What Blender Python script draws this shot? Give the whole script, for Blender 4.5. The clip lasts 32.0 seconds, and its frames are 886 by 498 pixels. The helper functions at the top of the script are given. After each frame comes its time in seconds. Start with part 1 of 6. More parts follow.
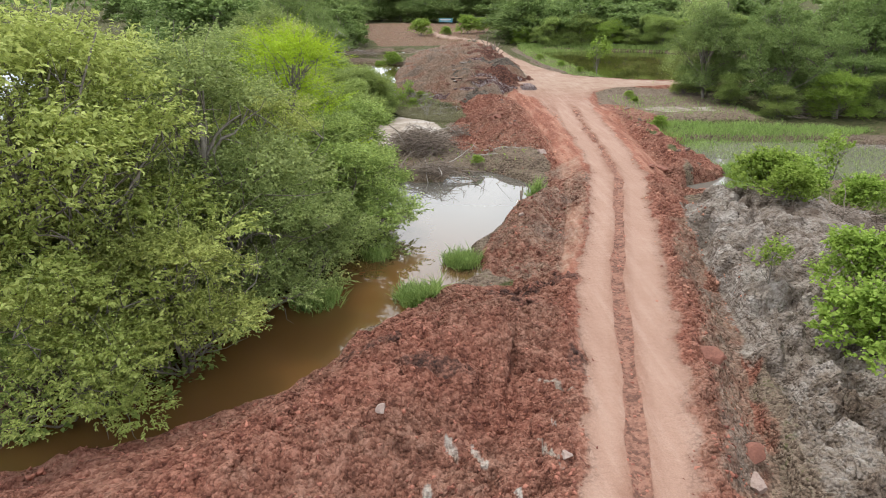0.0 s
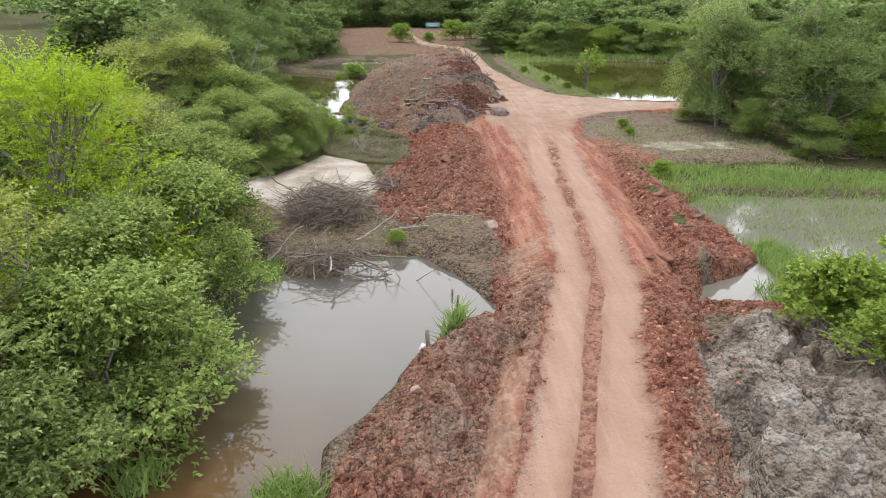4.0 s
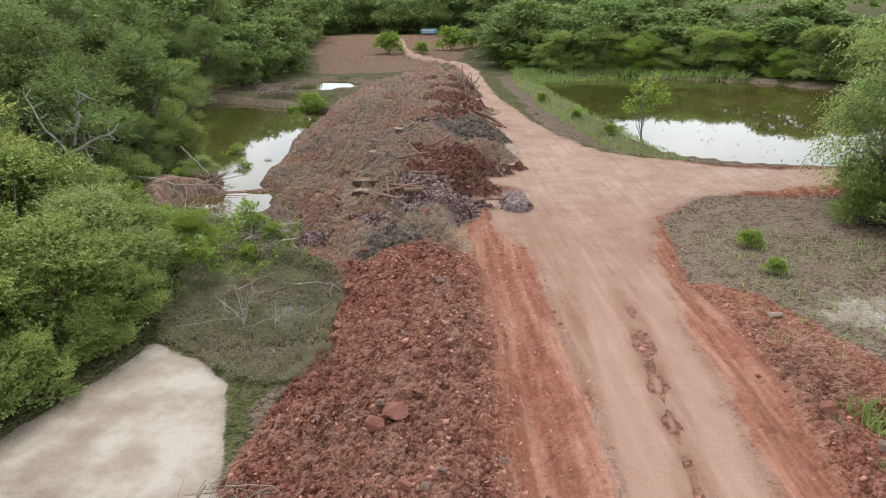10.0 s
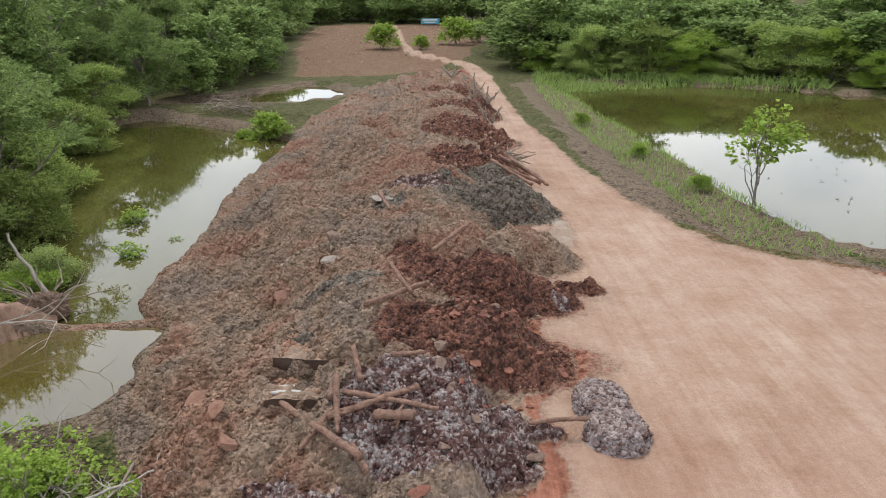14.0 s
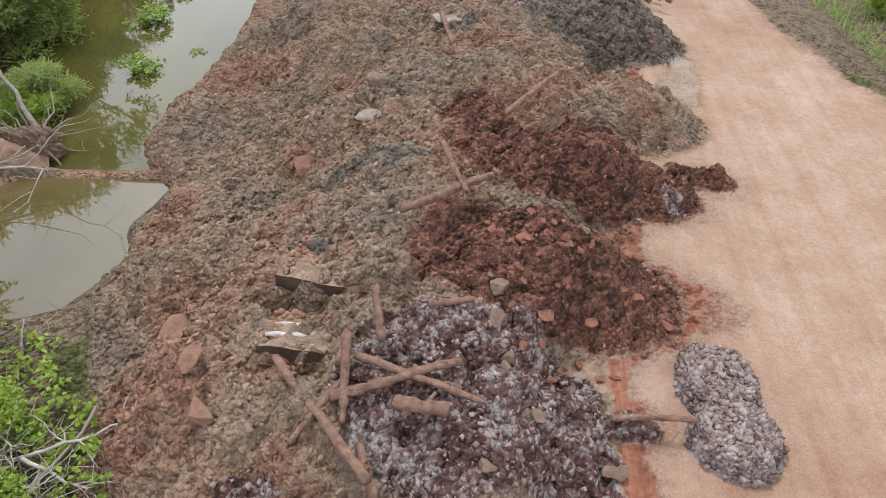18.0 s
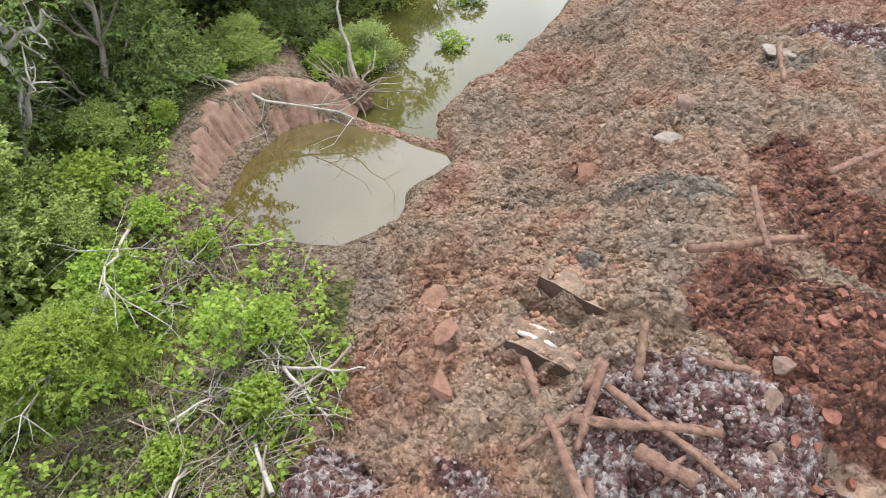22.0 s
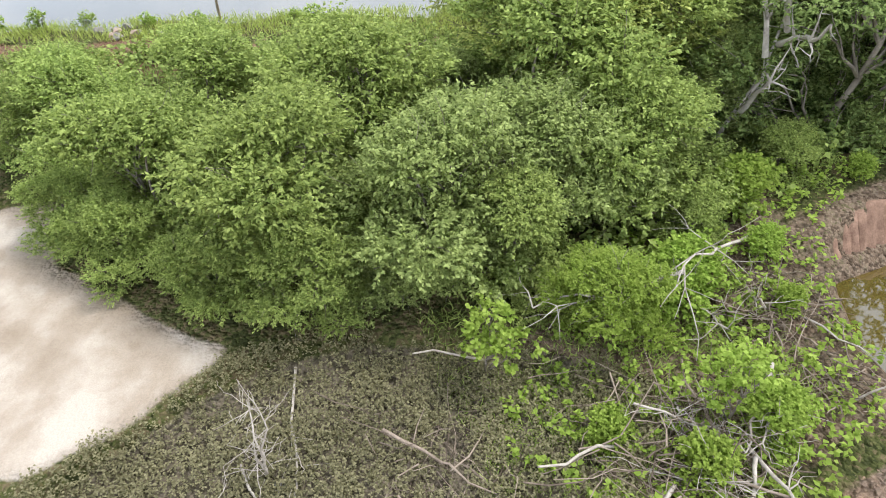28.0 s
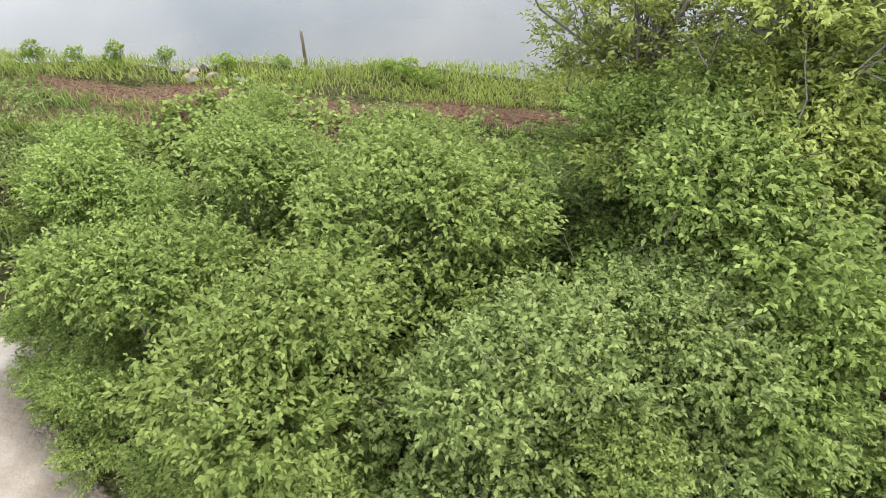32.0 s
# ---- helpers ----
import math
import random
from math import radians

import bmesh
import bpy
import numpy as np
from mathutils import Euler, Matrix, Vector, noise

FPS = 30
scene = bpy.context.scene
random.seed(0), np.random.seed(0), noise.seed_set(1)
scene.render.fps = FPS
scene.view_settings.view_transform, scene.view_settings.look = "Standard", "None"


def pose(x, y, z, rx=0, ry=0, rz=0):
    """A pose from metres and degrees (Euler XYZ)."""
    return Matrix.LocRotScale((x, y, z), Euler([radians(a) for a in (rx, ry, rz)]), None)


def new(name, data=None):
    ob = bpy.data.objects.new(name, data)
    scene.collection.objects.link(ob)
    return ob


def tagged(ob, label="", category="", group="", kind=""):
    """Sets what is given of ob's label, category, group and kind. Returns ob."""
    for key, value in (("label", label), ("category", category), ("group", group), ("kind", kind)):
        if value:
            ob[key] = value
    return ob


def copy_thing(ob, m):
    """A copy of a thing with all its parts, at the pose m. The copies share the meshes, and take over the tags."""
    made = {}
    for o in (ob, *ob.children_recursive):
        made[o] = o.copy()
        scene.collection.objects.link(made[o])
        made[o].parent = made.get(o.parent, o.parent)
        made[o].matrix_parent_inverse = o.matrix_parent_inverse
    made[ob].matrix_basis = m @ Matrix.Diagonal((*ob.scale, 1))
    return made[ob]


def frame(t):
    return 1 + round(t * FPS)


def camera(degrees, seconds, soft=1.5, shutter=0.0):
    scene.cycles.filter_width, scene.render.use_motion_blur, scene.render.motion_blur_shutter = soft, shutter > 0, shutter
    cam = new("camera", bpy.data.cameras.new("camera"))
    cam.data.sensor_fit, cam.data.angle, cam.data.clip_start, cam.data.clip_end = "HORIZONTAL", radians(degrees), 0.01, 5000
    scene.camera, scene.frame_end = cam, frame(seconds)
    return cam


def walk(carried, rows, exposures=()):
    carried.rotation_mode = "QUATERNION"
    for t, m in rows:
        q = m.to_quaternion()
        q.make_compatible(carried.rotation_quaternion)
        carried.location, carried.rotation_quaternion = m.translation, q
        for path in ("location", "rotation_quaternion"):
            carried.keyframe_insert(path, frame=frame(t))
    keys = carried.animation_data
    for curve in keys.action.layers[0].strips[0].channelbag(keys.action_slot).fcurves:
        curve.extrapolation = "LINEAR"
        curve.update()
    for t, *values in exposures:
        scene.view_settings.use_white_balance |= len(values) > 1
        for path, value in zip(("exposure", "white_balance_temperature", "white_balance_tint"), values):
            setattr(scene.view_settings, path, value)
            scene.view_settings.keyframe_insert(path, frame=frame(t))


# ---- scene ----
cam = camera(68.97, 32.0, 0.95)
PATH = [
    (0, pose(-5.105, -7.295, 8.791, 68.07, 0, -2.40) @ pose(0, 0, 0, 0, 0, 0.04)),
    (0.5, pose(-4.868, -5.989, 8.782, 68.12, 0, -2.31) @ pose(0, 0, 0, 0, 0, -0.07)),
    (1, pose(-4.482, -4.667, 8.786, 68.14, 0, -2.30) @ pose(0, 0, 0, 0, 0, -0.10)),
    (1.5, pose(-3.928, -3.354, 8.783, 68.18, 0, -2.28) @ pose(0, 0, 0, 0, 0, -0.14)),
    (2, pose(-3.263, -2.035, 8.770, 68.20, 0, -2.27) @ pose(0, 0, 0, 0, 0, -0.10)),
    (2.5, pose(-2.573, -0.682, 8.773, 68.19, 0, -2.27) @ pose(0, 0, 0, 0, 0, -0.03)),
    (3, pose(-2.003, 0.736, 8.759, 68.26, 0, -2.31) @ pose(0, 0, 0, 0, 0, 0.01)),
    (3.5, pose(-1.518, 2.236, 8.735, 68.30, 0, -2.28) @ pose(0, 0, 0, 0, 0, 0.06)),
    (4, pose(-1.144, 3.800, 8.718, 68.30, 0, -2.29) @ pose(0, 0, 0, 0, 0, 0.12)),
    (4.5, pose(-0.845, 5.401, 8.710, 68.36, 0, -2.35) @ pose(0, 0, 0, 0, 0, 0.14)),
    (6.5, pose(0.054, 11.799, 8.878, 68.42, 0, -2.34) @ pose(0, 0, 0, 0, 0, 0.23)),
    (7, pose(0.238, 13.477, 8.877, 68.40, 0, -2.26) @ pose(0, 0, 0, 0, 0, 0.10)),
    (7.5, pose(0.353, 15.215, 8.873, 68.41, 0, -2.25) @ pose(0, 0, 0, 0, 0, -0.01)),
    (8, pose(0.467, 16.985, 8.848, 68.40, 0, -2.17) @ pose(0, 0, 0, 0, 0, -0.14)),
    (8.5, pose(0.556, 18.772, 8.828, 68.36, 0, -2.16) @ pose(0, 0, 0, 0, 0, -0.23)),
    (9, pose(0.656, 20.521, 8.823, 68.38, 0, -2.07) @ pose(0, 0, 0, 0, 0, -0.36)),
    (9.5, pose(0.735, 22.290, 8.817, 68.35, 0, -1.96) @ pose(0, 0, 0, 0, 0, -0.49)),
    (10, pose(0.831, 24.011, 8.821, 68.38, 0, -1.80) @ pose(0, 0, 0, 0, 0, -0.54)),
    (10.5, pose(0.872, 25.745, 8.813, 68.41, 0, -1.79) @ pose(0, 0, 0, 0, 0, -0.51)),
    (11, pose(0.894, 27.538, 8.792, 68.45, 0, -1.87) @ pose(0, 0, 0, 0, 0, -0.41)),
    (11.5, pose(0.907, 29.379, 8.761, 68.47, 0, -1.91) @ pose(0, 0, 0, 0, 0, -0.37)),
    (12, pose(0.927, 31.174, 8.739, 68.51, 0, -1.93) @ pose(0, 0, 0, 0, 0, -0.43)),
    (12.5, pose(0.956, 32.989, 8.730, 68.50, 0, -1.89) @ pose(0, 0, 0, 0, 0, -0.41)),
    (13, pose(0.997, 34.815, 8.747, 68.49, 0, -1.84) @ pose(0, 0, 0, 0, 0, -0.29)),
    (13.5, pose(1.000, 36.692, 8.750, 68.28, 0, -1.90) @ pose(0, 0, 0, 0, 0, -0.23)),
    (15.5, pose(1.191, 42.684, 8.471, 60.06, 0, -1.26) @ pose(0, 0, 0, 0, 0, 0.05)),
    (16, pose(1.188, 43.060, 8.466, 56.69, 0, -1.27) @ pose(0, 0, 0, 0, 0, 0.02)),
    (16.5, pose(1.184, 43.096, 8.480, 53.24, 0, -0.98) @ pose(0, 0, 0, 0, 0, 0.07)),
    (17, pose(1.190, 43.089, 8.481, 49.89, 0, 0.73) @ pose(0, 0, 0, 0, 0, 0.05)),
    (17.5, pose(1.201, 43.097, 8.481, 48.28, 0, 4.68) @ pose(0, 0, 0, 0, 0, -0.03)),
    (18, pose(1.204, 43.106, 8.475, 48.25, 0, 5.92) @ pose(0, 0, 0, 0, 0, -0.04)),
    (18.5, pose(1.206, 43.132, 8.457, 48.29, 0, 7.01) @ pose(0, 0, 0, 0, 0, -0.04)),
    (19, pose(1.163, 43.147, 8.445, 48.28, 0, 7.18) @ pose(0, 0, 0, 0, 0, -0.02)),
    (19.5, pose(0.968, 43.129, 8.452, 48.24, 0, 7.16) @ pose(0, 0, 0, 0, 0, -0.01)),
    (20, pose(0.576, 43.092, 8.454, 48.21, 0, 7.34) @ pose(0, 0, 0, 0, 0, -0.09)),
    (20.5, pose(0.335, 43.091, 8.452, 48.20, 0, 11.75) @ pose(0, 0, 0, 0, 0, -0.16)),
    (21, pose(0.277, 43.097, 8.453, 48.19, 0, 17.62) @ pose(0, 0, 0, 0, 0, -0.16)),
    (21.5, pose(0.279, 43.108, 8.459, 48.15, 0, 24.08) @ pose(0, 0, 0, 0, 0, -0.15)),
    (22, pose(0.293, 43.136, 8.443, 48.21, 0, 31.05) @ pose(0, 0, 0, 0, 0, -0.15)),
    (22.5, pose(0.326, 43.144, 8.428, 48.32, 0, 38.85) @ pose(0, 0, 0, 0, 0, -0.14)),
    (23, pose(0.339, 43.150, 8.409, 48.48, 0, 46.54) @ pose(0, 0, 0, 0, 0, -0.11)),
    (23.5, pose(0.344, 43.157, 8.414, 48.57, 0, 54.20) @ pose(0, 0, 0, 0, 0, -0.08)),
    (24, pose(0.343, 43.191, 8.403, 48.71, 0, 62.02) @ pose(0, 0, 0, 0, 0, -0.17)),
    (24.5, pose(0.338, 43.227, 8.406, 48.83, 0, 69.77) @ pose(0, 0, 0, 0, 0, -0.21)),
    (25, pose(0.339, 43.255, 8.389, 49.02, 0, 77.43) @ pose(0, 0, 0, 0, 0, -0.15)),
    (25.5, pose(0.355, 43.276, 8.377, 49.24, 0, 84.86) @ pose(0, 0, 0, 0, 0, -0.08)),
    (26, pose(0.372, 43.289, 8.384, 49.38, 0, 91.62) @ pose(0, 0, 0, 0, 0, -0.04)),
    (26.5, pose(0.371, 43.313, 8.411, 49.43, 0, 95.02) @ pose(0, 0, 0, 0, 0, -0.03)),
    (28.5, pose(0.196, 43.294, 8.485, 49.59, 0, 95.21) @ pose(0, 0, 0, 0, 0, -0.14)),
    (29, pose(-0.149, 43.231, 8.545, 49.41, 0, 95.15) @ pose(0, 0, 0, 0, 0, -0.04)),
    (29.5, pose(-0.754, 43.161, 8.579, 49.36, 0, 95.18) @ pose(0, 0, 0, 0, 0, -0.05)),
    (30, pose(-1.584, 43.096, 8.624, 49.32, 0, 95.37) @ pose(0, 0, 0, 0, 0, -0.10)),
    (30.5, pose(-2.575, 43.023, 8.695, 49.18, 0, 95.62) @ pose(0, 0, 0, 0, 0, -0.15)),
    (31, pose(-3.541, 42.929, 8.754, 49.16, 0, 95.91) @ pose(0, 0, 0, 0, 0, -0.22)),
    (31.5, pose(-4.057, 42.914, 8.784, 48.84, 0, 100.02) @ pose(0, 0, 0, 0, 0, -0.41)),
    (32, pose(-4.218, 42.914, 8.803, 48.71, 0, 106.50) @ pose(0, 0, 0, 0, 0, -0.51)),
]
walk(cam, PATH, [(0, 0.0), (7, -0.06), (10, -0.22), (13.5, -0.2), (16.5, -0.12), (19, 0.02), (20.5, 0.25), (22, 0.46), (25, 0.46), (29, 0.36), (32, 0.3)])

# ---- world and sun: a thin, bright overcast ----
world = bpy.data.worlds.new("overcast_sky")
scene.world = world
world.use_nodes = True
wn, wl = world.node_tree.nodes, world.node_tree.links
sky = wn.new("ShaderNodeTexSky")
sky.sky_type, sky.sun_disc = "NISHITA", False
sky.sun_elevation, sky.sun_rotation = radians(62), radians(200)
coord = wn.new("ShaderNodeTexCoord")
cloud = wn.new("ShaderNodeTexNoise")
cloud.inputs["Scale"].default_value, cloud.inputs["Detail"].default_value, cloud.inputs["Roughness"].default_value = 1.6, 5, 0.55
ramp = wn.new("ShaderNodeValToRGB")
ramp.color_ramp.elements[0].position, ramp.color_ramp.elements[0].color = 0.32, (7.5, 8.6, 10.5, 1)
ramp.color_ramp.elements[1].position, ramp.color_ramp.elements[1].color = 0.66, (17.5, 17.6, 17.8, 1)
veil = wn.new("ShaderNodeMixRGB")
veil.inputs["Fac"].default_value = 0.9
wl.new(coord.outputs["Generated"], cloud.inputs["Vector"])
wl.new(cloud.outputs["Fac"], ramp.inputs["Fac"])
wl.new(sky.outputs["Color"], veil.inputs["Color1"])
wl.new(ramp.outputs["Color"], veil.inputs["Color2"])
split = wn.new("ShaderNodeSeparateXYZ")
wl.new(coord.outputs["Generated"], split.inputs["Vector"])
rise = wn.new("ShaderNodeMapRange")
rise.inputs["From Min"].default_value, rise.inputs["From Max"].default_value = 0.05, 0.85
rise.inputs["To Min"].default_value, rise.inputs["To Max"].default_value = 1.75, 0.95
wl.new(split.outputs["Z"], rise.inputs["Value"])
bright = wn.new("ShaderNodeVectorMath")
bright.operation = "SCALE"
wl.new(veil.outputs["Color"], bright.inputs[0])
wl.new(rise.outputs["Result"], bright.inputs["Scale"])
wl.new(bright.outputs["Vector"], wn["Background"].inputs["Color"])
wn["Background"].inputs["Strength"].default_value = 0.103
sun_data = bpy.data.lights.new("sun", "SUN")
sun_data.energy, sun_data.angle, sun_data.color = 2.6, radians(14), (1, 0.97, 0.92)
new("sun", sun_data).matrix_world = pose(0, 0, 60, 26, 0, 205)

# ---- materials ----
def material(name, rough=0.8, spec=0.3):
    m = bpy.data.materials.new(name)
    m.use_nodes = True
    n = m.node_tree.nodes
    b = n["Principled BSDF"]
    b.inputs["Roughness"].default_value, b.inputs["Specular IOR Level"].default_value = rough, spec
    return m, n, m.node_tree.links, b


def noise_node(n, l, scale, detail=4, rough=0.6, vector=None):
    t = n.new("ShaderNodeTexNoise")
    t.inputs["Scale"].default_value, t.inputs["Detail"].default_value, t.inputs["Roughness"].default_value = scale, detail, rough
    if vector is None:
        vector = n.new("ShaderNodeTexCoord").outputs["Object"]
    l.new(vector, t.inputs["Vector"])
    return t.outputs["Fac"]


def ramp_node(n, l, fac, stops):
    r = n.new("ShaderNodeValToRGB").color_ramp
    node = n[-1]
    while len(r.elements) < len(stops):
        r.elements.new(0.5)
    for e, (p, c) in zip(r.elements, stops):
        e.position, e.color = p, (*c, 1)
    l.new(fac, node.inputs["Fac"])
    return node.outputs["Color"]


def mix_node(n, l, fac, a, b, kind="MIX"):
    m = n.new("ShaderNodeMixRGB")
    m.blend_type = kind
    for sock, v in zip(m.inputs, (fac, a, b)):
        if isinstance(v, (int, float)):
            sock.default_value = v
        elif isinstance(v, tuple):
            sock.default_value = (*v, 1)
        else:
            l.new(v, sock)
    return m.outputs["Color"]


def math_node(n, l, op, a, b=0.0, clamp=False):
    m = n.new("ShaderNodeMath")
    m.operation, m.use_clamp = op, clamp
    for sock, v in zip(m.inputs, (a, b)):
        if isinstance(v, (int, float)):
            sock.default_value = v
        else:
            l.new(v, sock)
    return m.outputs[0]


def bump_node(n, l, height, strength, distance, bsdf):
    b = n.new("ShaderNodeBump")
    b.inputs["Strength"].default_value, b.inputs["Distance"].default_value = strength, distance
    l.new(height, b.inputs["Height"])
    l.new(b.outputs["Normal"], bsdf.inputs["Normal"])


def plain_material(name, dark, light, scale, rough=0.85, bump=0.3, spec=0.25, random_amount=0.0):
    """Two tones by noise at two scales, with fine relief; random_amount varies it from piece to piece."""
    m, n, l, b = material(name, rough, spec)
    coarse, fine = noise_node(n, l, scale), noise_node(n, l, scale * 7, 3)
    fac = math_node(n, l, "ADD", math_node(n, l, "MULTIPLY", coarse, 0.6), math_node(n, l, "MULTIPLY", fine, 0.4))
    if random_amount:
        isl = n.new("ShaderNodeNewGeometry").outputs["Random Per Island"]
        fac = math_node(n, l, "ADD", fac, math_node(n, l, "MULTIPLY", math_node(n, l, "SUBTRACT", isl, 0.5), random_amount))
    l.new(ramp_node(n, l, fac, [(0.3, dark), (0.7, light)]), b.inputs["Base Color"])
    bump_node(n, l, fine, bump, 0.02, b)
    return m


def leaf_material(name, dark, light, pale=0.0):
    """Leaves: tone varies leaf by leaf and tree by tree, and some daylight comes through."""
    m, n, l, b = material(name, 0.62, 0.12)
    isl = n.new("ShaderNodeNewGeometry").outputs["Random Per Island"]
    ob = n.new("ShaderNodeObjectInfo").outputs["Random"]
    patch = noise_node(n, l, 0.7, 2)
    fac = math_node(n, l, "ADD", math_node(n, l, "MULTIPLY", isl, 0.55), math_node(n, l, "MULTIPLY", patch, 0.45))
    col = ramp_node(n, l, fac, [(0.15, dark), (0.8, light)])
    hue = n.new("ShaderNodeHueSaturation")
    l.new(col, hue.inputs["Color"])
    l.new(math_node(n, l, "ADD", 0.496, math_node(n, l, "MULTIPLY", ob, 0.007)), hue.inputs["Hue"])
    l.new(math_node(n, l, "ADD", 0.88, math_node(n, l, "MULTIPLY", ob, 0.2)), hue.inputs["Value"])
    hue.inputs["Saturation"].default_value = 1 - pale
    l.new(hue.outputs["Color"], b.inputs["Base Color"])
    tr = n.new("ShaderNodeBsdfTranslucent")
    l.new(hue.outputs["Color"], tr.inputs["Color"])
    mix = n.new("ShaderNodeMixShader")
    mix.inputs["Fac"].default_value = 0.4
    l.new(b.outputs["BSDF"], mix.inputs[1])
    l.new(tr.outputs["BSDF"], mix.inputs[2])
    l.new(mix.outputs["Shader"], n["Material Output"].inputs["Surface"])
    return m


LEAF = leaf_material("broad_green_leaves", (0.128, 0.192, 0.045), (0.46, 0.56, 0.172))
LEAF_NEAR = leaf_material("yellowish_green_leaves", (0.23, 0.285, 0.062), (0.6, 0.66, 0.215))
LEAF_DULL = leaf_material("greyish_green_leaves", (0.14, 0.195, 0.055), (0.46, 0.55, 0.2))
LEAF_FAR = leaf_material("forest_leaves", (0.1, 0.162, 0.046), (0.32, 0.415, 0.14))
LEAF_LIME = leaf_material("lime_green_feathery_leaves", (0.29, 0.42, 0.02), (0.52, 0.69, 0.055))
LEAF_BRIGHT = leaf_material("fresh_green_leaves", (0.17, 0.27, 0.035), (0.39, 0.51, 0.11))
BANK_GRASS = leaf_material("lush_bank_grass_blades", (0.27, 0.34, 0.075), (0.54, 0.61, 0.19))
GRASS = leaf_material("grass_blades", (0.16, 0.245, 0.062), (0.37, 0.48, 0.155))
MARSH = leaf_material("marsh_herb_leaves", (0.13, 0.128, 0.066), (0.36, 0.335, 0.2))
BARK = plain_material("grey_bark", (0.1, 0.085, 0.07), (0.3, 0.27, 0.23), 3.0)
DEADWOOD = plain_material("bleached_dead_wood", (0.22, 0.19, 0.16), (0.55, 0.51, 0.46), 4.0)
TWIG = plain_material("dry_brown_twigs", (0.11, 0.085, 0.065), (0.32, 0.26, 0.21), 4.0, random_amount=0.6)
LOG = plain_material("red_stained_log_wood", (0.085, 0.045, 0.034), (0.37, 0.225, 0.165), 11.0, bump=1.0)
RED_CLOD = plain_material("red_laterite_clods", (0.15, 0.052, 0.037), (0.4, 0.165, 0.113), 2.0, random_amount=0.7, bump=0.6)
RUST_CLOD = plain_material("rusty_brown_clods", (0.2, 0.086, 0.056), (0.5, 0.252, 0.17), 2.0, random_amount=0.6, bump=0.6)


def clod_material(name, tones, patches, random_amount=0.22):
    """Crumbled clay: three tones from lump to lump, over broad patches of other earth."""
    m, n, l, b = material(name, 0.93, 0.12)
    wide, mid, fine = noise_node(n, l, 0.35, 4), noise_node(n, l, 1.6, 5), noise_node(n, l, 14, 4)
    isl = n.new("ShaderNodeNewGeometry").outputs["Random Per Island"]
    fac = math_node(n, l, "ADD", math_node(n, l, "MULTIPLY", mid, 0.5), math_node(n, l, "MULTIPLY", fine, 0.4))
    fac = math_node(n, l, "ADD", fac, math_node(n, l, "MULTIPLY", math_node(n, l, "SUBTRACT", isl, 0.4), random_amount))
    col = mix_node(n, l, 0.4, ramp_node(n, l, fac, list(zip((0.28, 0.5, 0.72), tones))), ramp_node(n, l, wide, list(zip((0.4, 0.52, 0.62), patches))))
    l.new(col, b.inputs["Base Color"])
    bump_node(n, l, fine, 0.7, 0.03, b)
    return m


BROWN_TONES = ((0.11, 0.069, 0.048), (0.285, 0.193, 0.138), (0.44, 0.33, 0.255))
BROWN_PATCHES = ((0.34, 0.155, 0.1), (0.38, 0.268, 0.19), (0.235, 0.197, 0.162))
BROWN_CLOD = clod_material("brown_clay_clods", BROWN_TONES, BROWN_PATCHES)
DARK_CLOD = plain_material("dark_red_wet_clods", (0.075, 0.043, 0.034), (0.31, 0.15, 0.108), 1.2, random_amount=0.5, bump=0.6)
GREY_CLOD = plain_material("violet_grey_clods", (0.1, 0.052, 0.043), (0.36, 0.298, 0.278), 3.5, random_amount=0.35, bump=0.6)

# ---- the lie of the land, by short outlines ----
ROAD = [(-3.4, -10), (-2.4, 1), (-1.6, 3.9), (-0.6, 9.4), (1.0, 14.2), (2.8, 20.7), (3.5, 25.6), (4.0, 32.8), (4.2, 37.8), (4.3, 43),
        (3.3, 46.6), (3.2, 49.2), (3.8, 52), (4.4, 56.5), (4.6, 60.5), (4.9, 66), (5.0, 73), (5.7, 86), (5.0, 103), (2.0, 111), (-0.7, 119),
        (-2.2, 132), (-3.2, 149), (-4.6, 164), (-3.2, 164), (-2.0, 149), (-1.0, 132), (0.4, 120), (3.2, 113), (6.3, 105), (7.1, 96.6),
        (6.9, 78.7), (8.1, 66), (9.2, 60.2), (10.5, 57.2), (13.5, 55), (15.7, 53.6), (18.5, 53), (30, 53), (30, 50.8), (18.3, 50.5),
        (12.2, 49.2), (9.6, 46.4), (8.1, 42.6), (7.4, 37.6)]
ROAD += [(6.8, 32.5), (6.1, 25.5), (5.3, 20.8), (3.4, 14.1), (1.8, 8.2), (0.9, 4.9), (-0.4, 0.9), (-1.2, -10)]
POND_NEAR = [(-14, 2.6), (-10.8, 3.9), (-9.4, 4.6), (-7.4, 5.9), (-6.9, 7.8), (-5.6, 9.2), (-4.4, 10.8), (-2.9, 11.9), (-3, 14.6), (-1.9, 16.5),
             (-0.9, 17.8), (0.6, 19.1), (1.25, 20.9), (0.5, 22.6), (0, 23.7), (-1.2, 25.2), (-3.3, 25.1), (-3.9, 23.4), (-5.2, 23.3), (-6.6, 24.8),
             (-7.6, 22), (-8, 18), (-9.6, 13), (-13, 9)]
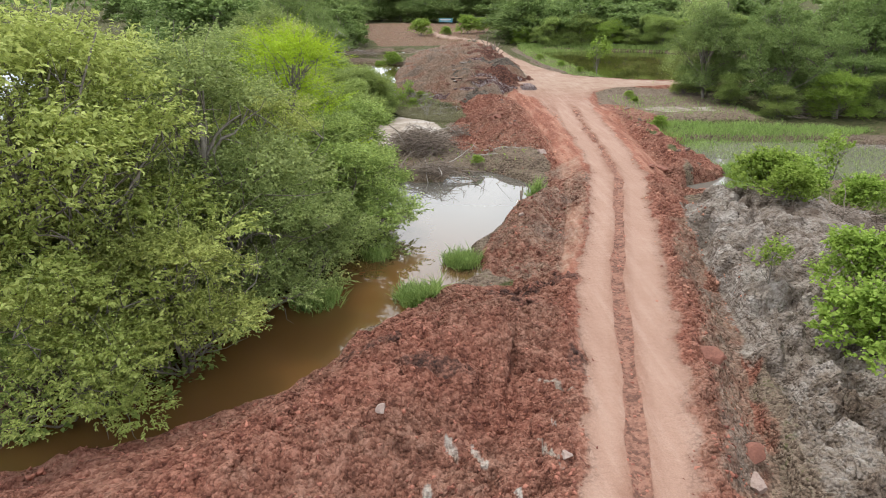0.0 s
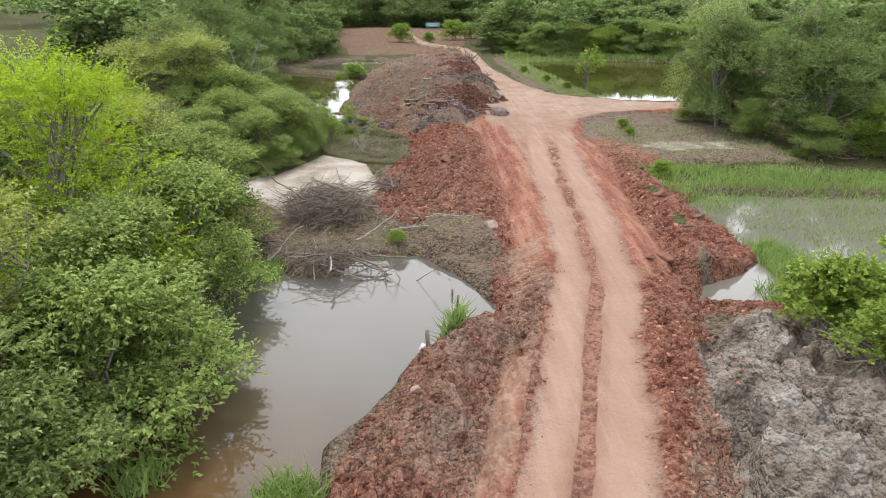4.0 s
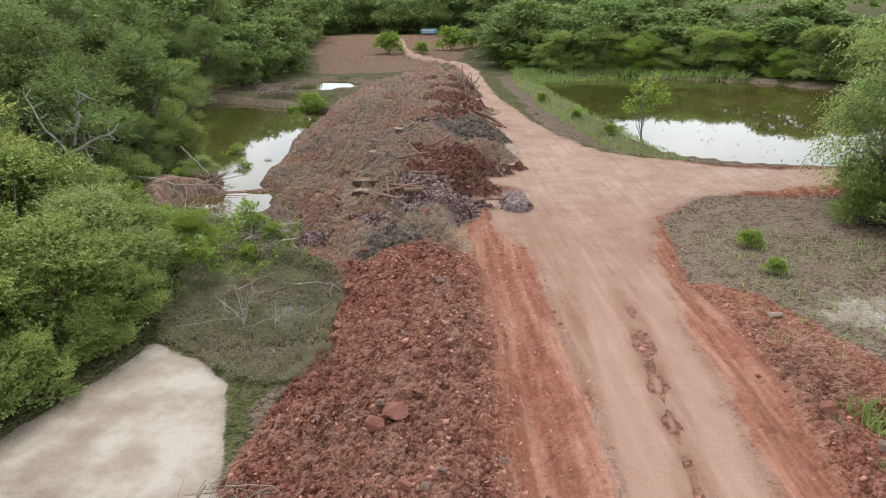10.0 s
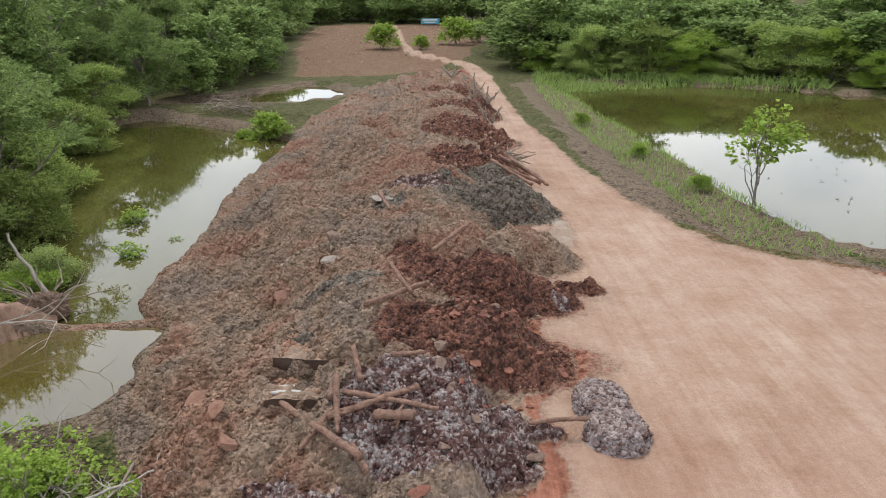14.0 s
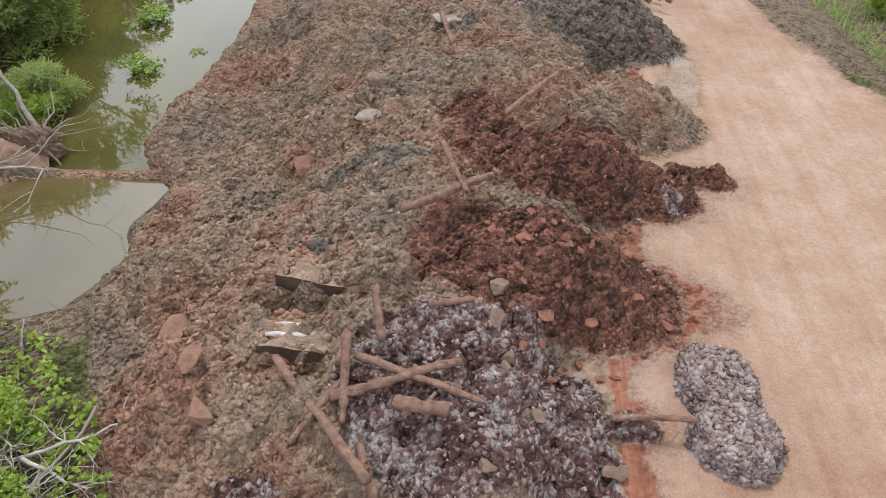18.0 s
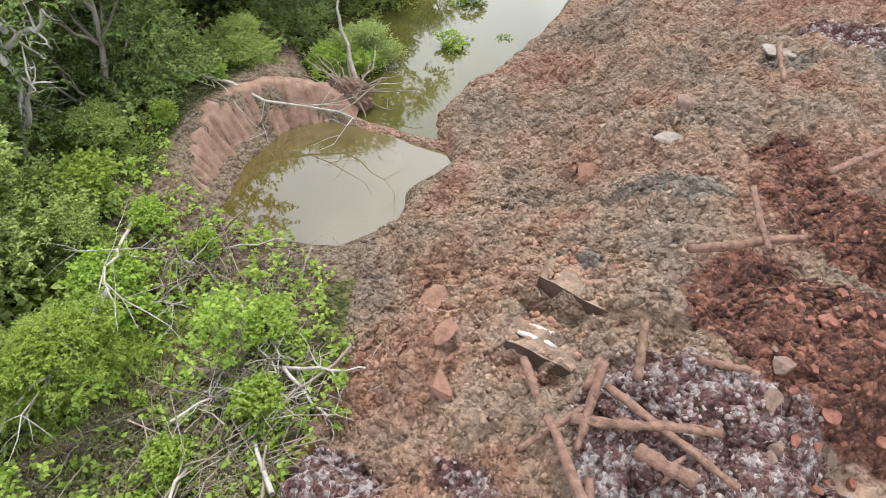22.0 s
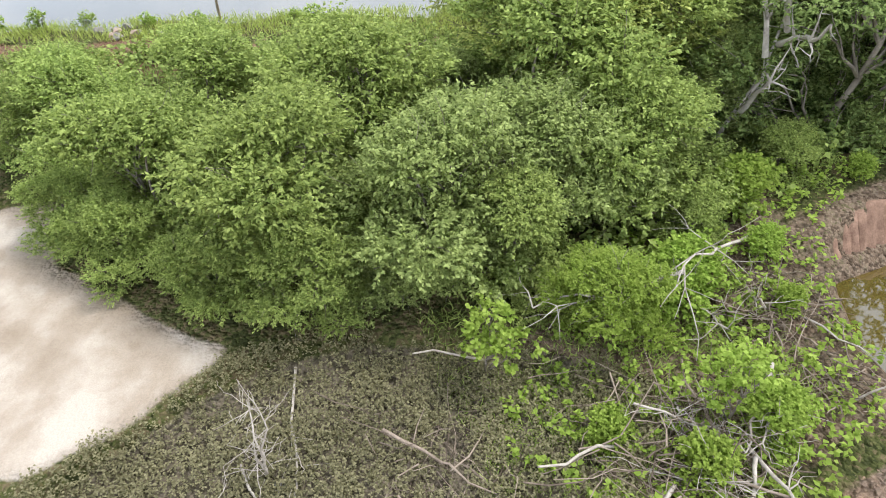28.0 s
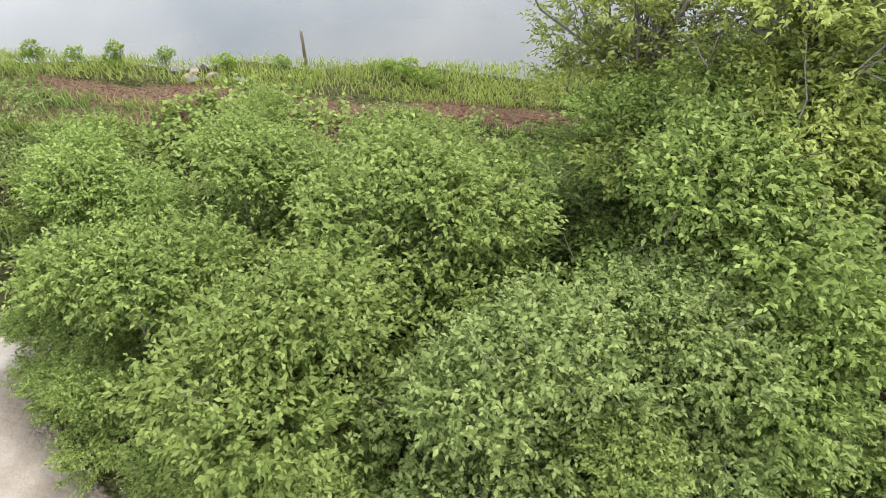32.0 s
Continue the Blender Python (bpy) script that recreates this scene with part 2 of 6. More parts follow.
POND_FAR = [(-6.3, 50.2), (-5.7, 51.2), (-6.1, 52.4), (-5.7, 53.8), (-6.6, 54.6), (-7.3, 55.6), (-6.9, 59.3), (-7.3, 64.9), (-6.8, 70.4), (-6.2, 75.6),
            (-8, 77), (-12.9, 80.5), (-17.5, 82.6), (-20, 79), (-17.5, 66), (-16, 61), (-13.5, 57), (-10.6, 54.6), (-10.3, 52.8), (-10, 51.4),
            (-9.2, 49.9), (-7.6, 49.6)]
POND_BACK = [(-18, 88), (-13, 92.5), (-9.5, 96.6), (-6.4, 95.4), (-4.8, 92.4), (-6.4, 89.4), (-9, 88.2), (-12, 88.6)]
POND_RIGHT = [(11.5, 98), (12.6, 88.7), (13.6, 75.3), (14.0, 66.9), (14.6, 61.4), (15.8, 58.9), (18.4, 56.9), (24, 55.5), (40, 56), (48, 70), (40, 84), (33.6, 91.4), (24.9, 95.5)]
POND_NEAR_RIGHT = [(7.1, 20.6), (7.7, 22.4), (9.4, 23.2), (10.6, 24.3), (10.6, 28.5), (10.4, 30.6), (12, 32.2), (15.5, 31.6), (19, 31.5), (26, 30), (24, 25), (17, 22.6), (13, 21.4), (10, 20.2)]
LAKE = [(-19, -40), (-18.2, 10), (-18.6, 24.4), (-19.5, 29.8), (-20.7, 33.1), (-22, 40.6), (-24, 46), (-28, 58), (-33, 68), (-48, 90), (-70, 120), (-200, 160), (-260, 60), (-200, -40)]
SAND = [(-10, 34.2), (-8.2, 35.2), (-7.1, 37.4), (-6.4, 39.4), (-5.2, 38.4), (-3.8, 37.2), (-3.0, 34.6), (-2.9, 32), (-3.6, 30.6), (-6.5, 28.6), (-8.6, 31)]
MARSH_BED = [(-6.4, 40), (-7.2, 43.3), (-6.3, 46), (-4.2, 45.2), (-2.3, 43.6), (-1.6, 41.9), (-1.9, 40), (-1.8, 38.4), (-2.4, 37), (-3.7, 37.3), (-4.6, 38.4)]
CLEARING = [(-11, 101), (-18, 143), (-19, 175), (-2, 178), (18, 176), (8, 125), (6, 108), (-3, 100)]
GREY_CUT = [(5.2, 17.5), (4.6, 13.5), (4.0, 9.8), (2.9, 5.6), (1.5, 1.7), (0.6, -8), (12, -8), (13, 9), (12, 16), (8, 19.6)]
SPOIL = [(-5.7, 50.3), (-4.4, 47.7), (-3.3, 45.2), (-2.2, 44), (2.3, 44.8), (2.6, 47), (3.1, 49.6), (3.4, 52), (4.0, 56.5), (4.4, 60), (5.0, 66), (5.1, 73), (5.7, 86), (5, 98),
         (-1, 100), (-4, 93), (-6.2, 80), (-7, 70), (-7.4, 60), (-7.3, 55), (-5.5, 53.3)]
RED_BANK = [(-2.0, 27.5), (-3.3, 30.6), (-3.2, 35), (-2.3, 37.6), (-1.8, 40), (-1.7, 42), (-2.4, 44.6), (4.5, 45), (3.6, 26)]
RED_NEAR = [(-16, 2), (-10.8, 3.7), (-7.4, 5.8), (-6.8, 7.8), (-5.4, 9.2), (-4.2, 10.8), (-1, 10.4), (1.2, 9), (-2, -12), (-16, -12)]
BROWN_BANK = [(-2.9, 11.4), (-0.6, 10.3), (0.9, 13.5), (2.7, 20), (3.4, 25), (1, 24), (1.6, 21), (0.7, 19), (-0.8, 17.7), (-1.8, 16.3), (-2.9, 14.4)]
ROADSIDE = [(-2, -10), (13, -10), (14, 18), (8, 20.5), (4, 20), (0, 4)]
LITTER = [(-3.6, 45.2), (-2.9, 44.2), (-7, 43.6), (-9.5, 45.5), (-13, 47), (-13, 50), (-9.4, 49.2), (-6, 50), (-4.6, 48)]
MUD = [(-9, 24), (-4, 23.6), (0, 24), (4, 22), (4, 29), (-1.6, 31.5), (-1.8, 37.6), (-3.6, 37.4), (-3.6, 31.5), (-9.5, 31)]
DIRT = [(7.6, 38), (12, 35.5), (19, 36), (20, 44), (18, 50.4), (12.4, 49.4), (9.5, 46.8), (8.0, 42.6)]
BANK_STRIP = [(8.2, 60), (11.2, 57.6), (16, 55.5), (14.6, 60), (13.8, 66), (12.6, 80), (11.6, 96), (8.2, 96), (8.4, 74)]
GULLY = [(0.5, -6), (1.4, 1.2), (2.7, 5.4), (3.3, 6.9), (3.75, 8.1), (4.05, 9.3), (4.05, 10.7), (4.5, 12), (5.6, 14.6)]
RUT = [(-1.7, -10), (-1.4, 1), (-0.65, 3.9), (0.65, 9.4), (2.1, 14.1), (4.0, 20.7), (4.7, 25.5), (5.4, 32.5), (6.0, 37), (6.7, 42)]
# ridges: line of (x, y, height), half width to the left and to the right
RIDGES = [
    ([(-16, -1, 1.0), (-8, 2.2, 1.3), (-4.6, 6.0, 1.6), (-2.6, 7.0, 1.5), (-1.2, 5.0, 1.1)], 3.0, 3.4),
    ([(-1.3, 13.4, 0.95), (-0.7, 16.4, 1.2), (0.5, 18.2, 1.1)], 1.5, 1.6),
    ([(0.7, 26, 0.85), (1.0, 31, 1.02), (1.05, 37, 1.04), (0.9, 43, 1.12)], 2.9, 3.0),
    ([(0.9, 43.4, 1.2), (0.6, 46, 1.3), (0.3, 48, 1.65), (0.2, 51, 1.9), (0.5, 54, 1.9), (0.9, 58, 1.85), (1.3, 62, 1.85), (2, 70, 1.8), (2.6, 80, 1.7), (3, 90, 1.5), (3, 98, 1.1)], 6.6, 4.8),
    ([(8.0, 22, 0.95), (8.6, 27, 1.1), (8.9, 33, 1.05), (8.3, 38.5, 0.95)], 1.9, 1.9),
    ([(8, 22.5, 0.9), (9.8, 23.3, 0.45)], 1.0, 1.0),
    ([(9.5, 62, 0.95), (8.6, 72, 0.95), (8.3, 90, 0.9)], 2.6, 3.4),
    ([(-20, 83.5, 0.7), (-13, 84, 0.8), (-7, 81.5, 0.75)], 2.2, 2.2),
    ([(-10.4, 49.0, 0.9), (-11.3, 50.3, 1.15), (-11.7, 51.8, 1.25), (-11.4, 53.4, 1.1), (-10.3, 54.6, 0.8), (-9, 55.1, 0.45)], 1.05, 1.05),
    ([(-8.6, 48.3, 0.6), (-10.4, 49.0, 0.9)], 1.3, 1.3),
    ([(5.2, -4, 1.1), (6.2, 4, 1.0), (7.4, 10, 1.15), (8.4, 16, 0.95)], 5.0, 6.0),
]
# the thin mud dam left between the dug pool and the pond
DAM = [(-10.4, 53.7, 0.4), (-9.3, 54.1, 0.28), (-8.5, 54.25, 0.03), (-7.9, 54.3, 0.03), (-7.2, 54.3, 0.11), (-6.0, 54.4, 0.16)]
# loose heaps tipped on the bank: x, y, height, half lengths, tone (0 brown, 1 dark red, 2 violet, 3 slate)
HEAPS = [(-2.5, 48.2, 1.18, 1.7, 1.6, 0), (-3.2, 51, 1.1, 1.8, 1.8, 0), (-1.4, 54.6, 1.8, 2.0, 1.7, 0), (0.4, 56.4, 2.0, 1.8, 1.4, 0), (-2.8, 58.5, 1.45, 2.2, 2.2, 0),
         (-3.3, 62, 1.35, 2.6, 2.4, 0), (0, 66, 2.05, 2.4, 2.2, 0), (-2.4, 70, 1.7, 2.6, 2.6, 0), (-1, 74, 1.7, 2.2, 2, 0), (0.6, 62, 2.0, 2.2, 1.5, 0),
         (4.0, 56.0, 1.85, 1.75, 1.25, 0), (2.5, 53.45, 1.95, 2.35, 1.15, 1), (4.35, 53.3, 1.25, 0.7, 0.7, 1), (2.05, 50.6, 2.1, 2.45, 1.4, 1), (3.6, 60.2, 2.0, 2.6, 1.3, 3), (3.4, 65, 2.05, 2.2, 1.6, 1),
         (3.6, 63, 1.7, 1.5, 1.0, 3), (3.2, 71, 1.95, 2.4, 2.2, 1), (3.8, 78, 1.8, 2.2, 2.0, 1), (3.6, 84, 1.6, 2.2, 2.0, 1),
         (1.05, 48.0, 1.6, 1.75, 1.4, 2), (2.35, 47.5, 1.2, 0.8, 0.75, 2), (3.1, 48.1, 1.12, 0.5, 0.28, 2), (-3.0, 45.9, 0.6, 0.7, 0.5, 2), (5.45, 54.0, 1.16, 0.46, 0.36, 1), (4.75, 54.05, 1.12, 0.4, 0.35, 1)]
# stains of other clay on the heaps: x, y, half lengths, tone
STAINS = [(-0.8, 52.7, 1.1, 0.5, 3), (-1.5, 46.6, 0.5, 0.3, 2), (-0.9, 46.2, 0.7, 0.4, 2), (-0.2, 44.6, 1.25, 0.95, 3), (0.7, 54.6, 0.9, 0.7, 1), (1.0, 60.3, 1.0, 0.6, 2), (-0.2, 58.6, 0.7, 0.5, 3), (-1.8, 50.6, 0.5, 0.35, 3), (4.5, 53.05, 0.3, 0.25, 2),
          (-1.6, 9.9, 1.5, 0.4, 1), (-4.4, 7.6, 1.3, 0.3, 1), (-6.2, 5.6, 0.9, 0.35, 1), (-2.6, 7.2, 0.8, 0.22, 1), (-4.6, 4.6, 0.9, 0.25, 1), (-1.5, 5.2, 0.3, 0.5, 1)]
# chalk smeared over the red earth: x, y, half lengths, turn
CHALK = [(-4.0, 2.6, 0.12, 0.5, 20), (-4.5, 2.8, 0.2, 0.3, 0), (-2.75, 2.5, 0.07, 0.6, 12), (-2.3, 4.5, 0.3, 0.12, -30), (-2.0, 4.2, 0.25, 0.1, -30), (-5.0, 1.6, 0.12, 0.3, 0), (-4.3, 1.2, 0.1, 0.3, 0), (-2.45, 3.0, 0.06, 0.35, 20), (-3.4, 1.3, 0.08, 0.4, 10)]


def segments(line, closed):
    a = np.array(line, float)
    return a, (np.roll(a, -1, 0) if closed else a[1:])


def far_from(px, py, line, closed=False):
    """Distance to a line, and how far along its nearest piece."""
    a, b = segments(line, closed)
    best, where, side = np.full(px.shape, 1e9), np.zeros(px.shape), np.zeros(px.shape)
    for i in range(len(b)):
        ax, ay, dx, dy = a[i][0], a[i][1], b[i][0] - a[i][0], b[i][1] - a[i][1]
        t = np.clip(((px - ax) * dx + (py - ay) * dy) / (dx * dx + dy * dy + 1e-12), 0, 1)
        d = np.hypot(px - ax - t * dx, py - ay - t * dy)
        near = d < best
        best, where = np.where(near, d, best), np.where(near, i + t, where)
        side = np.where(near, np.sign(dx * (py - ay) - dy * (px - ax)), side)
    return best, where, side


def inside(px, py, line):
    """Signed distance to an outline, positive inside."""
    a, b = segments(line, True)
    odd = np.zeros(px.shape, bool)
    for (x0, y0), (x1, y1) in zip(a, b):
        if y0 != y1:
            odd ^= ((y0 > py) != (y1 > py)) & (px < (x1 - x0) * (py - y0) / (y1 - y0) + x0)
    return np.where(odd, 1, -1) * far_from(px, py, line, True)[0]


def lattice(ix, iy, seed):
    h = (ix.astype(np.int64) * 374761393 + iy.astype(np.int64) * 668265263 + seed * 1442695041) & 0x7FFFFFFF
    h = ((h ^ (h >> 13)) * 1274126177) & 0x7FFFFFFF
    return ((h ^ (h >> 16)) & 0xFFFF) / 65535.0


def rough_field(px, py, size, octaves=3, seed=0, gain=0.5):
    """Value noise from -1 to 1."""
    total, amp, norm = np.zeros(px.shape), 1.0, 0.0
    for o in range(octaves):
        u, v = px / size, py / size
        iu, iv = np.floor(u), np.floor(v)
        fu, fv = u - iu, v - iv
        fu, fv = fu * fu * (3 - 2 * fu), fv * fv * (3 - 2 * fv)
        s = seed + 17 * o
        top = lattice(iu, iv, s) * (1 - fu) + lattice(iu + 1, iv, s) * fu
        low = lattice(iu, iv + 1, s) * (1 - fu) + lattice(iu + 1, iv + 1, s) * fu
        total += amp * ((top * (1 - fv) + low * fv) * 2 - 1)
        norm += amp
        amp, size = amp * gain, size * 0.47
    return total / norm


def loads(px, py, size, seed):
    """Overlapping cones, one for each tipped load, from 0 to 1."""
    iu, iv = np.floor(px / size), np.floor(py / size)
    best = np.full(px.shape, 9.0)
    for du in (-1, 0, 1):
        for dv in (-1, 0, 1):
            a, b = iu + du, iv + dv
            cx, cy = (a + lattice(a, b, seed)) * size, (b + lattice(a, b, seed + 5)) * size
            best = np.minimum(best, np.hypot(px - cx, py - cy) / size)
    return np.clip(1 - best, 0, 1)


def lumps_of(px, py, size, seed):
    """Rounded lumps packed side by side with narrow crevices between them, about -0.5 to 0.5."""
    return 0.5 - 1.15 * (1 - loads(px, py, size, seed)) ** 2


def step(v, lo, hi):
    t = np.clip((v - lo) / (hi - lo), 0, 1)
    return t * t * (3 - 2 * t)


def land(px, py):
    """Height of the ground and the shares of each kind of soil."""
    px, py = np.asarray(px, float), np.asarray(py, float)
    wob = rough_field(px, py, 1.6, 3, 3) * 0.35
    road = inside(px, py, ROAD) + rough_field(px, py, 0.8, 2, 9) * 0.08
    ponds = [inside(px, py, p) for p in (POND_NEAR, POND_FAR, POND_BACK, POND_RIGHT, POND_NEAR_RIGHT, LAKE)]
    pond = np.max(ponds, 0) + wob * 0.5 * (np.max(ponds, 0) < 6)
    z = 0.34 + 0.12 * rough_field(px, py, 5, 3, 5)
    bank = 0.95 - np.clip(-road - 0.3, 0, 99) * 0.45
    z = np.maximum(z, np.where(py < 108, bank, 0.3))
    spoil, spoil_h = np.zeros(px.shape), np.full(px.shape, -1.0)
    for k, (line, wl_, wr_) in enumerate(RIDGES):
        d, t, side = far_from(px, py, [(p[0], p[1]) for p in line])
        h = np.interp(t, range(len(line)), [p[2] for p in line])
        w = np.where(side > 0, wl_, wr_) * (1 + 0.25 * rough_field(px, py, 2.2, 2, 20 + k))
        shape = h * (1 - step(d / w, {2: 0.3, 8: 0.75, 9: 0.75}.get(k, 0.05), 1.0))
        if k == 3:
            shape = shape * step(inside(px, py, SPOIL) + 0.3, -0.2, 1.5)
        spoil_h = np.maximum(spoil_h, shape - 0.05)
    spoil = np.maximum(step(inside(px, py, SPOIL) + wob * 0.6, -0.3, 0.2), 0.45 * step(inside(px, py, BROWN_BANK) + wob * 0.6, -0.3, 0.3))
    spoil = np.maximum(spoil, 0.3 * step(inside(px, py, RED_BANK) + wob, -0.2, 0.4))
    tone = np.zeros(px.shape + (4,))
    heap_h, heaped, dust = np.full(px.shape, -1.0), np.zeros(px.shape), np.zeros(px.shape)
    for x, y, h, rx, ry, c in HEAPS:
        d = np.hypot((px - x) / rx, (py - y) / ry) + rough_field(px, py, 0.9, 3, int(31 + 7 * x + y)) * 0.32 / min(rx, 1.6)
        shape = h * np.clip(1.04 - 0.72 * np.clip(d, 0, None) ** 1.9, 0, 1)
        heap_h = np.maximum(heap_h, np.where(d < 1.3, shape, -1))
        heaped = np.maximum(heaped, 1 - step(d, 0.9, 1.12))
        if c in (1, 2):
            dust = np.maximum(dust, 1 - step(d, 1.0, 1.0 + 0.7 / rx))
        for i in range(4):
            tone[..., i] = tone[..., i] * step(d, 0.82, 1.12) + (i == c) * (1 - step(d, 0.82, 1.12))
    for x, y, rx, ry, c in STAINS:
        d = np.hypot((px - x) / rx, (py - y) / ry) + rough_field(px, py, 0.5, 3, 63) * 0.5
        for i in range(4):
            tone[..., i] = tone[..., i] * step(d, 0.5, 1.3) + (i == c) * (1 - step(d, 0.5, 1.3))
    on_road = step(road + 0.25 * rough_field(px, py, 0.6, 3, 12), -0.4, 0.4)
    spoil_h = np.where(road > 0, np.minimum(spoil_h, 0.95 - 0.6 * road), spoil_h)
    z = np.maximum(z, np.maximum(spoil_h, heap_h))
    skirt = 1 - step(np.hypot((px - 4.6) / 0.85, (py - 50.6) / 0.7) + wob, 0.55, 1.1)
    on_road = on_road * (1 - heaped) * (1 - 0.45 * skirt) * (1 - 0.4 * dust)
    spoil = np.maximum(spoil, heaped)
    red = np.maximum.reduce([step(0.55 - np.abs(far_from(px, py, [(p[0], p[1]) for p in RIDGES[k][0]])[0] - 1.4) / 3 + wob * 0.6, 0.0, 0.25) for k in (4,)])
    red = np.maximum(red, step(inside(px, py, RED_NEAR) + wob * 0.5, -0.2, 0.3))
    red = np.maximum(red, step(inside(px, py, RED_BANK) + wob, -0.2, 0.4))
    red = np.maximum(red, step(inside(px, py, BROWN_BANK) + wob, -0.2, 0.4))
    tan_side = step(inside(px, py, [(8.5, 41), (10, 36), (24, 34), (32, 50.6), (12, 49.2), (9.6, 46.2)]) + wob, -0.6, 0.6)
    verge = step(2.2 + road + wob * 2, 0, 0.8) * (1 - tan_side) * (1 - step(py, 52, 56) * step(px, 8.5, 10) * 0.6)
    verge = verge * (1 - 0.7 * step(py, 57, 63) * (px > 5.8))
    red = np.maximum(red, verge * (py < 100))
    cut = step(inside(px, py, GREY_CUT) + wob, -0.1, 0.6) * (1 - step(road, -0.7, -0.2))
    soil = np.clip(np.maximum.reduce([red, spoil, cut]), 0, 1)
    grey_share = 1 - 0.5 * (1 - step(py + wob * 3, 3.5, 7.5))
    lump = 0.6 - np.abs(rough_field(px, py, 0.42, 3, 41)) * 2.2
    big = rough_field(px, py, 1.7, 2, 43) + 0.6 * rough_field(px, py, 0.9, 2, 46)
    crumb = 0.5 - np.abs(rough_field(px, py, 0.2, 2, 44)) * 2
    spill = step(inside(px, py, SPOIL) + heaped, 0.2, 1.6)
    knobs = 0.26 * lumps_of(px + 0.25 * big, py + 0.25 * big, 1.3, 61) + 0.27 * lumps_of(px + 0.12 * lump, py, 0.55, 62) + 0.17 * lumps_of(px, py + 0.05 * lump, 0.27, 64) + 0.09 * lumps_of(px, py, 0.15, 73)
    z += spill * (knobs + 0.24 * big) * (1 - on_road)
    z += soil * (1 - on_road) * 0.035 * rough_field(px, py, 0.09, 2, 74)
    graded = np.where(px < 5, 0.7 * step(py, 30, 34), 0.0)
    smooth_band = step(road, -1.7 - graded, -0.9 - 0.4 * graded) * (1 - step(road, -0.1, 0.4)) * (1 - heaped) * step(py, 18, 24) * (1 - step(py, 50, 54)) * (1 - tan_side) * (1 - cut)
    soil = soil * (1 - 0.75 * smooth_band)
    z += soil * (1 - on_road) * ((0.13 * lump + 0.14 * big) * (1 - 0.6 * spill) + 0.06 * crumb + 0.18 * (1 - spill) * lumps_of(px + 0.1 * lump, py, 0.42, 68) + 0.08 * tone[..., 2] * lumps_of(px, py, 0.24, 65)) * np.where(z > 0.25, 1, 0.5)
    z += cut * (0.3 * lumps_of(px + 0.3 * big, py, 1.5, 70) + 0.14 * lumps_of(px + 0.1 * lump, py, 0.5, 71))
    z += cut * (0.3 + 0.3 * rough_field(px, py, 1.5, 2, 47) + 0.1 * rough_field(px, py, 0.5, 2, 45) - 0.4 * (1 - np.abs(rough_field(px, py, 2.4, 2, 49)) * 4).clip(0, 1) + 0.1 * np.abs(rough_field(px, py, 0.5, 2, 48)))
    ditch, _, bank_side = far_from(px + 0.35 * rough_field(px, py, 0.9, 2, 66), py, GULLY)
    hollow = 1 - step(ditch, 0.06, np.where(bank_side > 0, 1.1, 0.28))
    z -= np.clip(z - 0.1 - 0.1 * wob, 0, 2) * hollow * (1 - on_road) * (py < 16)
    z -= 0.3 * (1 - step(np.abs(rough_field(px, py, 1.9, 2, 67)), 0.03, 0.12)) * cut
    spoil = np.maximum(spoil, 0.5 * step(1.6 - ditch, 0, 0.6) * (bank_side > 0) * (py < 16) * (py > -8))
    z = np.where(on_road > 0, z * (1 - on_road) + on_road * (0.93 + 0.03 * rough_field(px, py, 2.5, 3, 51)), z)
    z -= 0.25 * (1 - step(np.hypot((px + 1.4) / 1.3, (py - 49.3) / 1.1), 0.5, 1.25))
    for x, y, rx, ry, dip in ((-0.95, 49.4, 1.25, 0.34, 0.36), (-1.45, 48.3, 0.65, 0.25, 0.28)):
        z -= dip * (1 - step(np.hypot((px - x) / rx, (py - y) / ry) + 0.2 * wob, 0.6, 1.2))
    rut, along, _ = far_from(px, py, RUT)
    later = step(py, 19, 27)
    wide = 0.12 - 0.06 * later + (0.1 - 0.03 * later) * rough_field(px, py, 1.4, 2, 52)
    rut = np.abs(rut + later * 0.3 * rough_field(px, py, 0.7, 3, 54))
    groove = (1 - step(rut, wide, wide + 0.14)) * on_road * step(41 - py, 0, 3)
    groove = groove * (1 - 0.12 * later)
    z += groove * (-0.06 - 0.05 * later + 0.05 * rough_field(px, py, 0.35, 2, 53))
    wheel = (1 - step(np.abs(far_from(px, py, RUT)[0] - 0.8), 0.3, 0.6)) * on_road * step(46 - py, 0, 8)
    z -= 0.05 * wheel
    patch = step(inside(px, py, [(10.4, 38.6), (12.4, 37.6), (17, 38), (16, 39.8), (12, 40)]) + wob * 2.5, -0.1, 0.6)
    tread, walked, _ = far_from(px, py, [(-0.5, 10.4), (0.2, 13), (1.1, 16.6)])
    tread_in = 1 - step(tread, 0.26, 0.42)
    z += tread_in * (1 - on_road) * (-0.14 + 0.035 * np.sin(py * 2 * math.pi / 0.42 + tread * 9))
    smooth_band = np.maximum(smooth_band, tread_in * (1 - on_road))
    sand = np.maximum.reduce([step(inside(px, py, SAND) + wob, -0.15, 0.35), 0.5 * patch, 0.31 * step(inside(px, py, DIRT) + wob * 2, -0.3, 0.8) * (1 - on_road)])
    chalk = np.zeros(px.shape)
    for x, y, rx, ry, turn in CHALK:
        c, q = math.cos(math.radians(turn)), math.sin(math.radians(turn))
        chalk = np.maximum(chalk, 1 - step(np.hypot(((px - x) * c + (py - y) * q) / rx, ((py - y) * c - (px - x) * q) / ry) + 0.9 * rough_field(px, py, 0.22, 3, 69), 0.5, 1.1))
